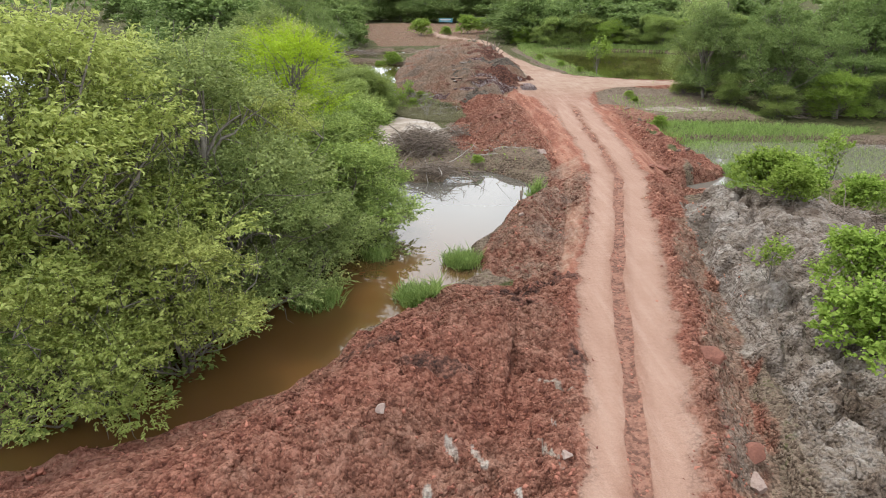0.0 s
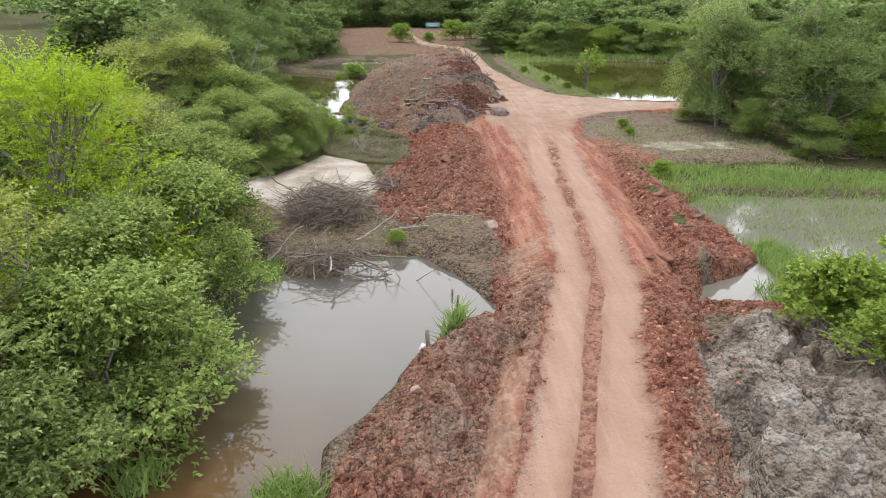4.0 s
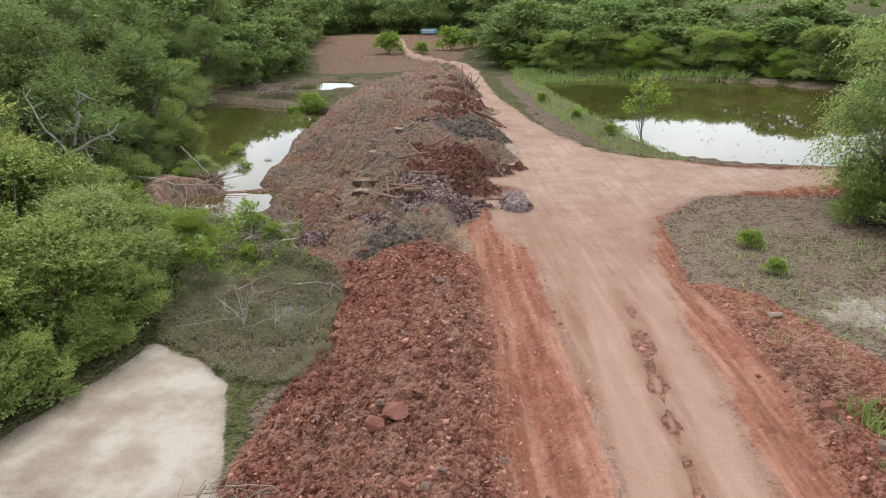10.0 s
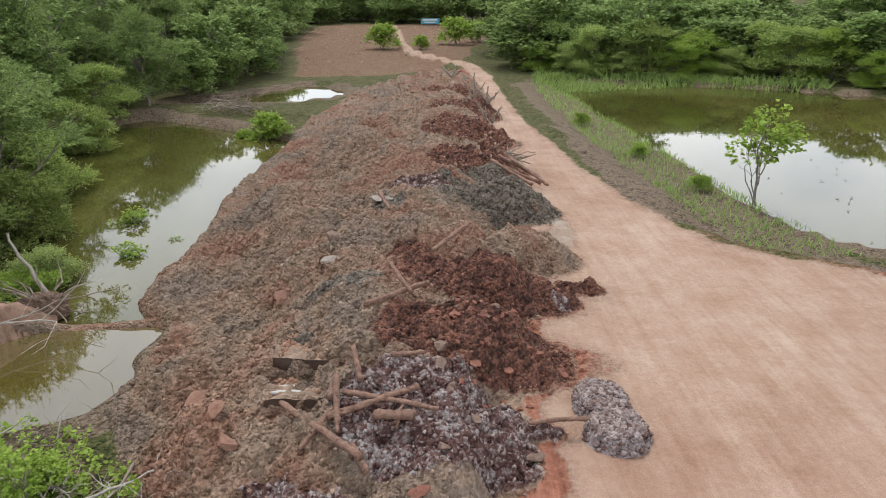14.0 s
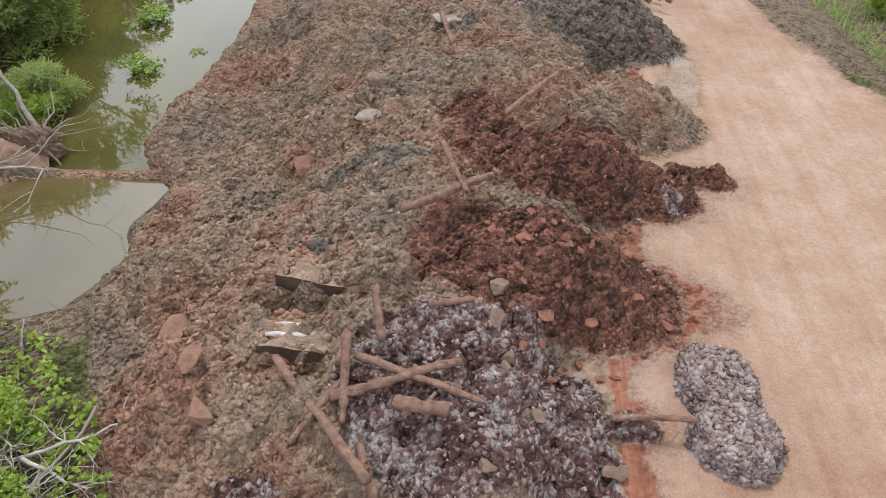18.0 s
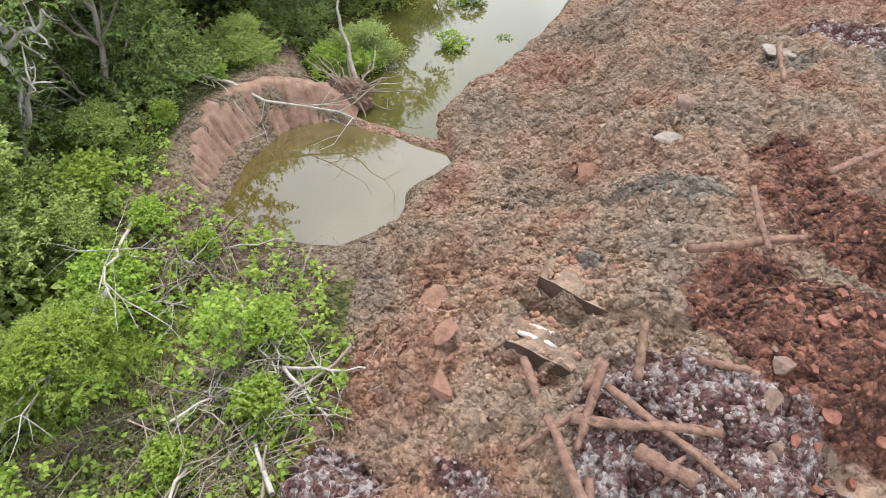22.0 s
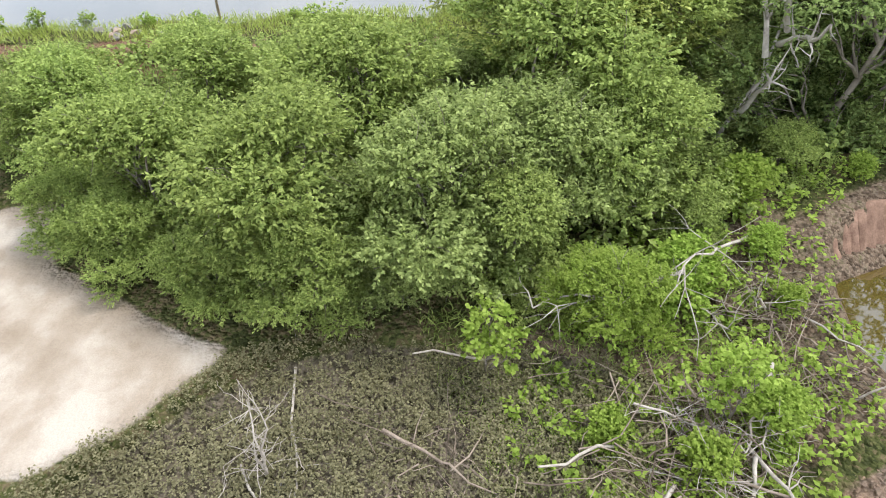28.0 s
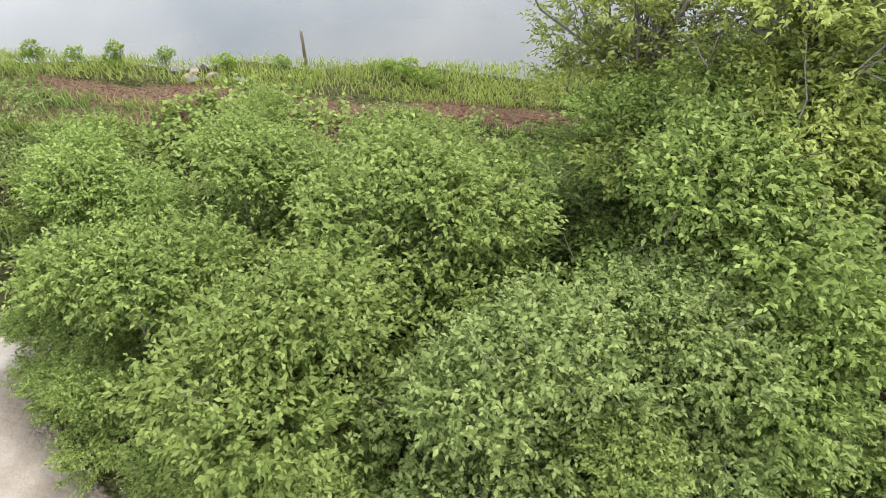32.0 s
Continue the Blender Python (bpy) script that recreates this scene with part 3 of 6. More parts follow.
    smear = 1 - step(np.hypot((px - 5.75) / 0.65, (py - 58.4) / 1.5) + 2.5 * wob, 0.6, 1.2)
    on_road = on_road * (1 - 0.55 * smear)
    level = np.where(px > 5, 0.72 + 0.2 * step(py, 50, 54), 0.3)
    z = np.maximum(z, 0.85 * step(inside(px, py, DIRT) + wob, -1.0, 1.2))
    z = z * (1 - sand) + sand * (level + 0.03 * rough_field(px, py, 2, 2, 57) + 0.012 * (px < 0) * np.sin(np.hypot(px + 5.0, (py - 34.6) * 0.8) * 7))
    marsh = step(inside(px, py, MARSH_BED) + wob, -0.1, 0.4) * (1 - step(spoil_h, 0.2, 0.5))
    z = z * (1 - marsh) + marsh * (0.06 + 0.06 * rough_field(px, py, 0.7, 2, 58) - 0.09 * (1 - step(np.hypot((px + 3.3) / 1.3, (py - 41.3) / 1.2), 0.2, 1.0)))
    deep = step(pond, -0.25, 0.6)
    z = z * (1 - deep) - 0.6 * deep
    d, t, _ = far_from(px + 0.25 * wob, py + 0.25 * wob, [(p[0], p[1]) for p in DAM])
    dam = np.interp(t, range(len(DAM)), [p[2] for p in DAM]) * (1 - 3 * step(d, 0.04, 0.34)) + 0.12 * wob
    z = np.where(d < 0.5, np.maximum(z, dam), z)
    spoil = np.maximum(spoil, 1 - step(d, 0.35, 0.6))
    sand = np.maximum(sand, np.maximum(0.56 * chalk, 0.6 * smear))
    far = step(np.hypot(px, py - 60), 130, 400)
    z = z * (1 - far) + far * (0.4 + 14 * step(np.hypot(px, py - 60), 260, 900) * (0.7 + 0.3 * rough_field(px, py, 160, 2, 60)))
    clear = step(inside(px, py, CLEARING) + wob * 4, -1, 2)
    track = 1 - step(np.abs(far_from(px, py, [(-15.4, 0), (-15.8, 24), (-17, 32), (-18.2, 41), (-21, 50)])[0] - 0.7), 0.3, 0.7)
    mud = np.clip(np.maximum.reduce([step(inside(px, py, p) + wob * 2, -0.3, 0.9) for p in (MUD, DIRT, BANK_STRIP, ROADSIDE, LITTER)] + [step(np.max(ponds[:5], 0), -1.6, -0.7)]), 0, 1)
    cut = cut * grey_share
    return mud, z, on_road, red, spoil, cut, sand, marsh, tone, groove, wheel, clear, track, pond, smooth_band


def ground_material():
    m, n, l, b = material("soil_sand_and_grass", 0.92, 0.15)
    va, vb, vc, vd = (n.new("ShaderNodeVertexColor") for _ in range(4))
    for v, name in ((va, "soil_a"), (vb, "soil_b"), (vc, "soil_c"), (vd, "soil_d")):
        v.layer_name = name
    sa, sb, sc, sd = (n.new("ShaderNodeSeparateColor") for _ in range(4))
    for v, s in ((va, sa), (vb, sb), (vc, sc), (vd, sd)):
        l.new(v.outputs["Color"], s.inputs["Color"])
    wide, mid, fine, grit = noise_node(n, l, 0.35, 4), noise_node(n, l, 1.6, 5), noise_node(n, l, 9, 4), noise_node(n, l, 45, 3)
    edge = math_node(n, l, "ADD", math_node(n, l, "MULTIPLY", mid, 0.5), math_node(n, l, "MULTIPLY", fine, 0.5))

    def share(s):
        """A soil's share with a ragged edge."""
        k = math_node(n, l, "ADD", math_node(n, l, "MULTIPLY", s, 1.6), math_node(n, l, "SUBTRACT", math_node(n, l, "MULTIPLY", edge, 1.2), 0.9), True)
        r = n.new("ShaderNodeMapRange")
        r.inputs["From Min"].default_value, r.inputs["From Max"].default_value = 0.25, 0.6
        l.new(k, r.inputs["Value"])
        return r.outputs["Result"]

    crumbs, crumb_tone = [], []
    for k in (6.5, 15):
        vor = n.new("ShaderNodeTexVoronoi")
        vor.inputs["Scale"].default_value = k
        l.new(n.new("ShaderNodeTexCoord").outputs["Object"], vor.inputs["Vector"])
        crumbs.append(vor.outputs["Distance"])
        pick = n.new("ShaderNodeSeparateColor")
        l.new(vor.outputs["Color"], pick.inputs["Color"])
        crumb_tone.append(pick.outputs["Red"])
    mixed = math_node(n, l, "ADD", math_node(n, l, "MULTIPLY", mid, 0.5), math_node(n, l, "MULTIPLY", fine, 0.38))
    speck = math_node(n, l, "ADD", math_node(n, l, "MULTIPLY", crumb_tone[0], 0.22), math_node(n, l, "MULTIPLY", crumb_tone[1], 0.26))
    mixed = math_node(n, l, "ADD", mixed, math_node(n, l, "SUBTRACT", speck, 0.155))
    streak_map = n.new("ShaderNodeMapping")
    streak_map.inputs["Rotation"].default_value, streak_map.inputs["Scale"].default_value = (0, 0, radians(6)), (2.6, 0.22, 1)
    l.new(n.new("ShaderNodeTexCoord").outputs["Object"], streak_map.inputs["Vector"])
    streak = noise_node(n, l, 1.0, 5, 0.65, streak_map.outputs["Vector"])
    col = ramp_node(n, l, mixed, [(0.32, (0.05, 0.06, 0.02)), (0.5, (0.11, 0.125, 0.04)), (0.68, (0.19, 0.15, 0.085))])
    earth = ramp_node(n, l, mixed, [(0.32, (0.1, 0.072, 0.05)), (0.48, (0.21, 0.152, 0.108)), (0.6, (0.3, 0.23, 0.17)), (0.74, (0.17, 0.15, 0.08))])
    col = mix_node(n, l, share(va.outputs["Alpha"]), col, earth)
    clear = ramp_node(n, l, mixed, [(0.35, (0.17, 0.09, 0.062)), (0.52, (0.31, 0.175, 0.122)), (0.66, (0.23, 0.185, 0.1))])
    col = mix_node(n, l, share(sb.outputs["Blue"]), col, clear)
    red = ramp_node(n, l, mixed, [(0.3, (0.13, 0.046, 0.031)), (0.5, (0.285, 0.112, 0.074)), (0.7, (0.42, 0.195, 0.135))])
    red = mix_node(n, l, ramp_node(n, l, wide, [(0.42, (0, 0, 0)), (0.62, (0.55, 0.55, 0.55))]), red, ramp_node(n, l, mixed, [(0.3, (0.15, 0.075, 0.05)), (0.5, (0.28, 0.155, 0.105)), (0.7, (0.38, 0.24, 0.175))]))
    col = mix_node(n, l, share(sa.outputs["Green"]), col, red)
    graded = mix_node(n, l, 0.35, ramp_node(n, l, streak, [(0.36, (0.17, 0.062, 0.04)), (0.5, (0.3, 0.125, 0.08)), (0.62, (0.42, 0.235, 0.165))]), red)
    col = mix_node(n, l, share(vb.outputs["Alpha"]), col, graded)
    brown = ramp_node(n, l, mixed, list(zip((0.3, 0.5, 0.7), BROWN_TONES)))
    blotch = ramp_node(n, l, wide, list(zip((0.4, 0.52, 0.62), BROWN_PATCHES)))
    brown = mix_node(n, l, 0.5, brown, blotch)
    col = mix_node(n, l, share(sa.outputs["Blue"]), col, brown)
    smoothed = math_node(n, l, "ADD", math_node(n, l, "MULTIPLY", mid, 0.55), math_node(n, l, "ADD", math_node(n, l, "MULTIPLY", wide, 0.25), math_node(n, l, "MULTIPLY", fine, 0.2)))
    cut = ramp_node(n, l, smoothed, [(0.36, (0.09, 0.06, 0.043)), (0.44, (0.19, 0.147, 0.114)), (0.52, (0.3, 0.25, 0.205)), (0.62, (0.44, 0.395, 0.345))])
    col = mix_node(n, l, share(sb.outputs["Red"]), col, cut)
    dark = ramp_node(n, l, mixed, [(0.32, (0.06, 0.033, 0.026)), (0.52, (0.16, 0.077, 0.057)), (0.7, (0.32, 0.15, 0.105))])
    violet = ramp_node(n, l, mixed, [(0.33, (0.09, 0.046, 0.04)), (0.52, (0.19, 0.108, 0.097)), (0.7, (0.45, 0.4, 0.385))])
    slate = ramp_node(n, l, mixed, [(0.32, (0.07, 0.056, 0.045)), (0.68, (0.28, 0.236, 0.19))])
    for s, c in ((sc.outputs["Green"], dark), (sc.outputs["Blue"], violet), (sd.outputs["Red"], slate)):
        col = mix_node(n, l, share(s), col, c)
    ring_map = n.new("ShaderNodeMapping")
    ring_map.inputs["Location"].default_value, ring_map.inputs["Scale"].default_value = (5.0, -30.0, 0), (1, 0.87, 0)
    l.new(n.new("ShaderNodeTexCoord").outputs["Object"], ring_map.inputs["Vector"])
    rings = n.new("ShaderNodeTexWave")
    rings.wave_type, rings.rings_direction = "RINGS", "Z"
    for key, value in (("Scale", 0.2), ("Distortion", 2.2), ("Detail", 3.0), ("Detail Scale", 0.7)):
        rings.inputs[key].default_value = value
    l.new(ring_map.outputs["Vector"], rings.inputs["Vector"])
    swirl = math_node(n, l, "ADD", math_node(n, l, "MULTIPLY", rings.outputs["Fac"], 0.1), math_node(n, l, "ADD", math_node(n, l, "MULTIPLY", mid, 0.36), math_node(n, l, "MULTIPLY", wide, 0.54)))
    sand = ramp_node(n, l, swirl, [(0.36, (0.29, 0.235, 0.18)), (0.47, (0.37, 0.31, 0.25)), (0.6, (0.5, 0.445, 0.385))])
    col = mix_node(n, l, share(sb.outputs["Green"]), col, sand)
    col = mix_node(n, l, share(sd.outputs["Green"]), col, ramp_node(n, l, mixed, [(0.35, (0.1, 0.088, 0.058)), (0.65, (0.26, 0.22, 0.165))]))
    even = math_node(n, l, "ADD", math_node(n, l, "MULTIPLY", mid, 0.45), math_node(n, l, "ADD", math_node(n, l, "MULTIPLY", fine, 0.3), math_node(n, l, "MULTIPLY", grit, 0.25)))
    road = ramp_node(n, l, even, [(0.34, (0.225, 0.112, 0.073)), (0.5, (0.305, 0.18, 0.13)), (0.66, (0.385, 0.255, 0.193))])
    cross_map = n.new("ShaderNodeMapping")
    cross_map.inputs["Rotation"].default_value, cross_map.inputs["Scale"].default_value = (0, 0, radians(-62)), (3.5, 0.2, 1)
    l.new(n.new("ShaderNodeTexCoord").outputs["Object"], cross_map.inputs["Vector"])
    cross = noise_node(n, l, 1.0, 5, 0.65, cross_map.outputs["Vector"])
    streak = math_node(n, l, "ADD", math_node(n, l, "MULTIPLY", streak, 0.48), math_node(n, l, "ADD", math_node(n, l, "MULTIPLY", cross, 0.2), math_node(n, l, "MULTIPLY", wide, 0.32)))
    road = mix_node(n, l, 0.48, road, ramp_node(n, l, streak, [(0.38, (0.215, 0.1, 0.064)), (0.5, (0.325, 0.188, 0.136)), (0.6, (0.46, 0.32, 0.25))]))
    tan = ramp_node(n, l, math_node(n, l, "ADD", math_node(n, l, "MULTIPLY", even, 0.5), math_node(n, l, "ADD", math_node(n, l, "MULTIPLY", cross, 0.2), math_node(n, l, "MULTIPLY", wide, 0.3))), [(0.38, (0.275, 0.165, 0.112)), (0.5, (0.375, 0.258, 0.19)), (0.64, (0.49, 0.385, 0.305))])
    xyz = n.new("ShaderNodeSeparateXYZ")
    l.new(n.new("ShaderNodeTexCoord").outputs["Object"], xyz.inputs["Vector"])
    farther = n.new("ShaderNodeMapRange")
    for key, value in (("From Min", 43.0), ("From Max", 50.0), ("To Max", 0.85)):
        farther.inputs[key].default_value = value
    l.new(xyz.outputs["Y"], farther.inputs["Value"])
    road = mix_node(n, l, farther.outputs["Result"], road, tan)
    road = mix_node(n, l, math_node(n, l, "MULTIPLY", sd.outputs["Blue"], 0.45), road, (0.44, 0.295, 0.225))
    col = mix_node(n, l, share(sa.outputs["Red"]), col, road)
    col = mix_node(n, l, share(sc.outputs["Red"]), col, ramp_node(n, l, mixed, [(0.35, (0.13, 0.066, 0.048)), (0.65, (0.31, 0.16, 0.112))]))
    l.new(mix_node(n, l, 0.36, col, ramp_node(n, l, grit, [(0.3, (0.45, 0.45, 0.45)), (0.7, (1, 1, 1))]), "MULTIPLY"), b.inputs["Base Color"])
    soft = math_node(n, l, "SUBTRACT", 1.0, math_node(n, l, "MULTIPLY", math_node(n, l, "MAXIMUM", math_node(n, l, "MAXIMUM", sa.outputs["Red"], vb.outputs["Alpha"]), math_node(n, l, "MAXIMUM", sb.outputs["Green"], math_node(n, l, "MULTIPLY", sb.outputs["Red"], 0.4))), 0.9))
    lumps = math_node(n, l, "ADD", math_node(n, l, "MULTIPLY", crumbs[0], -1.6), math_node(n, l, "MULTIPLY", crumbs[1], -0.9))
    relief = math_node(n, l, "ADD", math_node(n, l, "MULTIPLY", lumps, soft), math_node(n, l, "MULTIPLY", math_node(n, l, "ADD", math_node(n, l, "MULTIPLY", fine, 0.8), math_node(n, l, "MULTIPLY", grit, 0.3)), math_node(n, l, "ADD", math_node(n, l, "MULTIPLY", soft, 0.94), 0.06)))
    bump_node(n, l, relief, 1.0, 0.11, b)
    return m


def spread(lo, hi, fine, reach):
    """Even steps from lo to hi, then ever longer ones out to the reach."""
    core, out, s = list(np.arange(lo, hi, fine)), [], fine
    while (out[-1] if out else 0) < reach:
        s *= 1.09
        out.append((out[-1] if out else 0) + s)
    return np.array([lo - v for v in reversed(out)] + core + [core[-1] + v for v in out])


gx = spread(-8.4, 7.2, 0.054, 2500)
before, after = spread(-4, 43, 0.12, 2500), spread(64, 74, 0.12, 2500)
gy = np.concatenate([before[before < 42.95], np.arange(43, 61, 0.054), np.arange(61, 63.95, 0.09), after[after >= 64]])
PX, PY = np.meshgrid(gx, gy)
mud, z, on_road, red, spoil, cut, sand, marsh, tone, groove, wheel, clear, track, pond_d, smooth_band = land(PX, PY)
rows_n, cols_n = PX.shape
gm = bpy.data.meshes.new("ground")
gm.vertices.add(PX.size)
gm.vertices.foreach_set("co", np.stack([PX, PY, z], -1).astype(np.float32).ravel())
quad = (np.arange(rows_n - 1)[:, None] * cols_n + np.arange(cols_n - 1)[None]).ravel()
quads = np.stack([quad, quad + 1, quad + cols_n + 1, quad + cols_n], -1).astype(np.int32)
gm.loops.add(quads.size)
gm.loops.foreach_set("vertex_index", quads.ravel())
gm.polygons.add(len(quads))
gm.polygons.foreach_set("loop_start", np.arange(0, quads.size, 4, dtype=np.int32))
gm.update(calc_edges=True)
broken = np.clip(np.maximum(np.maximum(red, spoil), cut) - on_road - smooth_band - marsh - sand, 0, 1) > 0.35
gm.polygons.foreach_set("use_smooth", ~broken.ravel()[quad])
one = np.ones_like(z)
for name, four in (("soil_a", (on_road, np.clip(red, 0, 1), spoil, mud)), ("soil_b", (cut, sand, np.maximum(clear, track), smooth_band)),
                   ("soil_c", (groove, tone[..., 1], tone[..., 2], one)), ("soil_d", (tone[..., 3], marsh, wheel, one))):
    gm.color_attributes.new(name, "FLOAT_COLOR", "POINT").data.foreach_set("color", np.stack(four, -1).astype(np.float32).ravel())
gm.materials.append(ground_material())
tagged(new("ground", gm), "bare red earth, pale dirt road, sand and rough grass", "ground", kind="structure")


def ground_z(x, y):
    return float(land(np.array([x]), np.array([y]))[1][0])


def heights(x, y):
    return land(x, y)[1]


# ---- water ----
def water_material(name, deep, shallow, sky_grey=None):
    m, n, l, b = material(name, 0.03, 0.5)
    murk = noise_node(n, l, 0.09, 3)
    col = ramp_node(n, l, murk, [(0.4, deep), (0.6, shallow)])
    # sky reflection painted into the colour: grey blends in towards +y
    if sky_grey:
        xyz, far = n.new("ShaderNodeSeparateXYZ"), n.new("ShaderNodeMapRange")
        l.new(n.new("ShaderNodeTexCoord").outputs["Object"], xyz.inputs["Vector"])
        far.inputs["From Min"].default_value, far.inputs["From Max"].default_value = 9.0, 17.0
        l.new(math_node(n, l, "ADD", xyz.outputs["Y"], math_node(n, l, "MULTIPLY", xyz.outputs["X"], 0.6)), far.inputs["Value"])
        col = mix_node(n, l, far.outputs["Result"], col, sky_grey)
    l.new(col, b.inputs["Base Color"])
    b.inputs["IOR"].default_value = 1.75
    bump_node(n, l, noise_node(n, l, 2.2, 2), 0.02, 0.05, b)
    return m


def sheet(name, outline, zz, mat, label, category):
    me = bpy.data.meshes.new(name)
    me.from_pydata([(x, y, zz) for x, y in outline], [], [tuple(range(len(outline)))])
    me.materials.append(mat)
    return tagged(new(name, me), label, category, kind="structure")


# MUDDY's third colour is the painted grey of the mirrored sky
MUDDY = water_material("still_muddy_water", (0.1, 0.05, 0.016), (0.13, 0.065, 0.022), (0.115, 0.107, 0.09))
SILTY = water_material("pale_silty_water", (0.16, 0.145, 0.12), (0.2, 0.185, 0.16))
OLIVE = water_material("olive_green_water", (0.05, 0.05, 0.012), (0.085, 0.075, 0.022))
POOL = water_material("silty_olive_pool_water", (0.085, 0.062, 0.015), (0.125, 0.098, 0.045))
POOL.node_tree.nodes["Principled BSDF"].inputs["IOR"].default_value = 2.2
GREY_WATER = water_material("grey_lake_water", (0.07, 0.075, 0.07), (0.1, 0.1, 0.09))


for nm, line, lab in (("water_near_pond", [(-16, 1), (3, 1), (3, 27), (-16, 27)], "still brown pond water mirroring a grey sky"),
                      ("water_dug_pool", [(-12, 48), (-3, 48), (-3, 54.2), (-12, 54.2)], "silty olive water in a freshly dug pool"),
                      ("water_marsh", [(-4.8, 39.8), (-2.0, 39.8), (-2.0, 43), (-4.8, 43)], "film of grey water between low marsh plants"),
                      ("water_far_pond", [(-24, 54.2), (-3, 54.2), (-3, 84.5), (-24, 84.5)], "olive-green still pond water below the spoil bank"),
                      ("water_back_pond", [(-24, 85), (-2, 85), (-2, 101), (-24, 101)], "small green pond behind a low earth dam"),
                      ("water_right_pond", [(8, 55), (52, 55), (52, 100), (8, 100)], "green pond with floating weed beside the dirt road"),
                      ("water_grass_pond", [(6, 19), (28, 19), (28, 33.5), (6, 33.5)], "shallow grey pool among tall grass"),
                      ("water_lake", [(-17.4, -40), (-17.4, 36), (-30, 100), (-300, 170), (-300, -40)], "broad grey lake behind a grassy bank")):
    sheet(nm, line, 0.02 if "marsh" in nm else 0.0, GREY_WATER if "marsh" in nm else POOL if "dug" in nm else MUDDY if "near" in nm else SILTY if "grass" in nm else GREY_WATER if "lake" in nm else OLIVE, lab, "water")


# ---- plants ----
def mesh_from(name, verts, faces, mat):
    """One mesh out of arrays; all faces have the same number of corners."""
    me = bpy.data.meshes.new(name)
    verts, faces = np.asarray(verts, np.float32), np.asarray(faces, np.int32)
    me.vertices.add(len(verts))
    me.vertices.foreach_set("co", verts.ravel())
    me.loops.add(faces.size)
    me.loops.foreach_set("vertex_index", faces.ravel())
    me.polygons.add(len(faces))
    me.polygons.foreach_set("loop_start", np.arange(0, faces.size, faces.shape[1], dtype=np.int32))
    me.update(calc_edges=True)
    me.materials.append(mat)
    return me


def unit(v):
    return v / (np.linalg.norm(v, axis=-1, keepdims=True) + 1e-9)


def leaves(rng, at, out, size, narrow=0.42, fold=0.25):
    """A pointed leaf at each place, growing along out: two halves folded at the midrib."""
    n = len(at)
    s = size * rng.uniform(0.65, 1.25, (n, 1))
    up = unit(np.array([0, 0, 1.0]) + rng.normal(0, 0.45, (n, 3)))
    side = unit(np.cross(out, up))
    nor = np.cross(side, out)
    a, c = at, at + out * s - nor * s * 0.12
    m = at + out * s * 0.45
    b, d = m + side * s * narrow + nor * s * fold * 0.5, m - side * s * narrow + nor * s * fold * 0.5
    verts = np.stack([a, b, c, d], 1).reshape(-1, 3)
    i = np.arange(n)[:, None] * 4
    return verts, i + np.array([0, 1, 2, 3])


def sprays(rng, lobes, count, per, size, twig=0.45, droop=0.0, shell=0.35, narrow=0.42, level=1.0):
    """Leafy twigs set over the outside of rounded lobes (x, y, z, rx, ry, rz), thinner below, with gaps."""
    lob = np.array(lobes, float)
    weight = lob[:, 3] * lob[:, 4] + lob[:, 4] * lob[:, 5]
    pick = rng.choice(len(lob), count, p=weight / weight.sum())
    L = lob[pick]
    d = unit(rng.normal(0, 1, (count, 3)))
    d[:, 2] = np.where(d[:, 2] < -0.25, -d[:, 2] * rng.uniform(0.2, 1, count), d[:, 2])
    d = unit(d)
    r = 1 - shell * rng.random(count) ** 1.5
    r *= 1 + 0.22 * np.sin(d[:, 0] * 6 + L[:, 0] * 3) * np.sin(d[:, 1] * 5 + L[:, 1] * 2) + 0.1 * np.sin(d[:, 2] * 9 + L[:, 2])
    base = L[:, :3] + d * L[:, 3:] * r[:, None]
    go = unit(d + rng.normal(0, 0.45, (count, 3)) + np.array([0, 0, 0.35 - droop]))
    go = unit(go * np.array([1, 1, level]))
    k = np.arange(per)
    along = (k + rng.random((count, per))) / per
    tw = twig * rng.uniform(0.6, 1.3, (count, 1))
    at = base[:, None] + go[:, None] * (along * tw)[..., None]
    at[..., 2] -= droop * (along ** 2) * tw * 1.5
    fan = unit(rng.normal(0, 1, (count, per, 3)))
    out = go[:, None] * 0.75 + fan * 0.8
    out[..., 2] = out[..., 2] * 0.5 - 0.12 - droop * 0.8
    out = unit(out)
    return leaves(rng, at.reshape(-1, 3), out.reshape(-1, 3), size, narrow)


def tube(points, radii, sides=6):
    """A tapered tube along a line; returns verts and quads."""
    p = np.array(points, float)
    d = unit(np.gradient(p, axis=0))
    ref = np.where(np.abs(d[:, 2:3]) > 0.9, np.array([[1.0, 0, 0]]), np.array([[0, 0, 1.0]]))
    a = unit(np.cross(d, ref))
    b = np.cross(d, a)
    ang = np.arange(sides) * 2 * math.pi / sides
    ring = a[:, None] * np.cos(ang)[None, :, None] + b[:, None] * np.sin(ang)[None, :, None]
    v = (p[:, None] + ring * np.array(radii)[:, None, None]).reshape(-1, 3)
    f = []
    for i in range(len(p) - 1):
        for s in range(sides):
            f.append((i * sides + s, i * sides + (s + 1) % sides, (i + 1) * sides + (s + 1) % sides, (i + 1) * sides + s))
    return v, np.array(f)


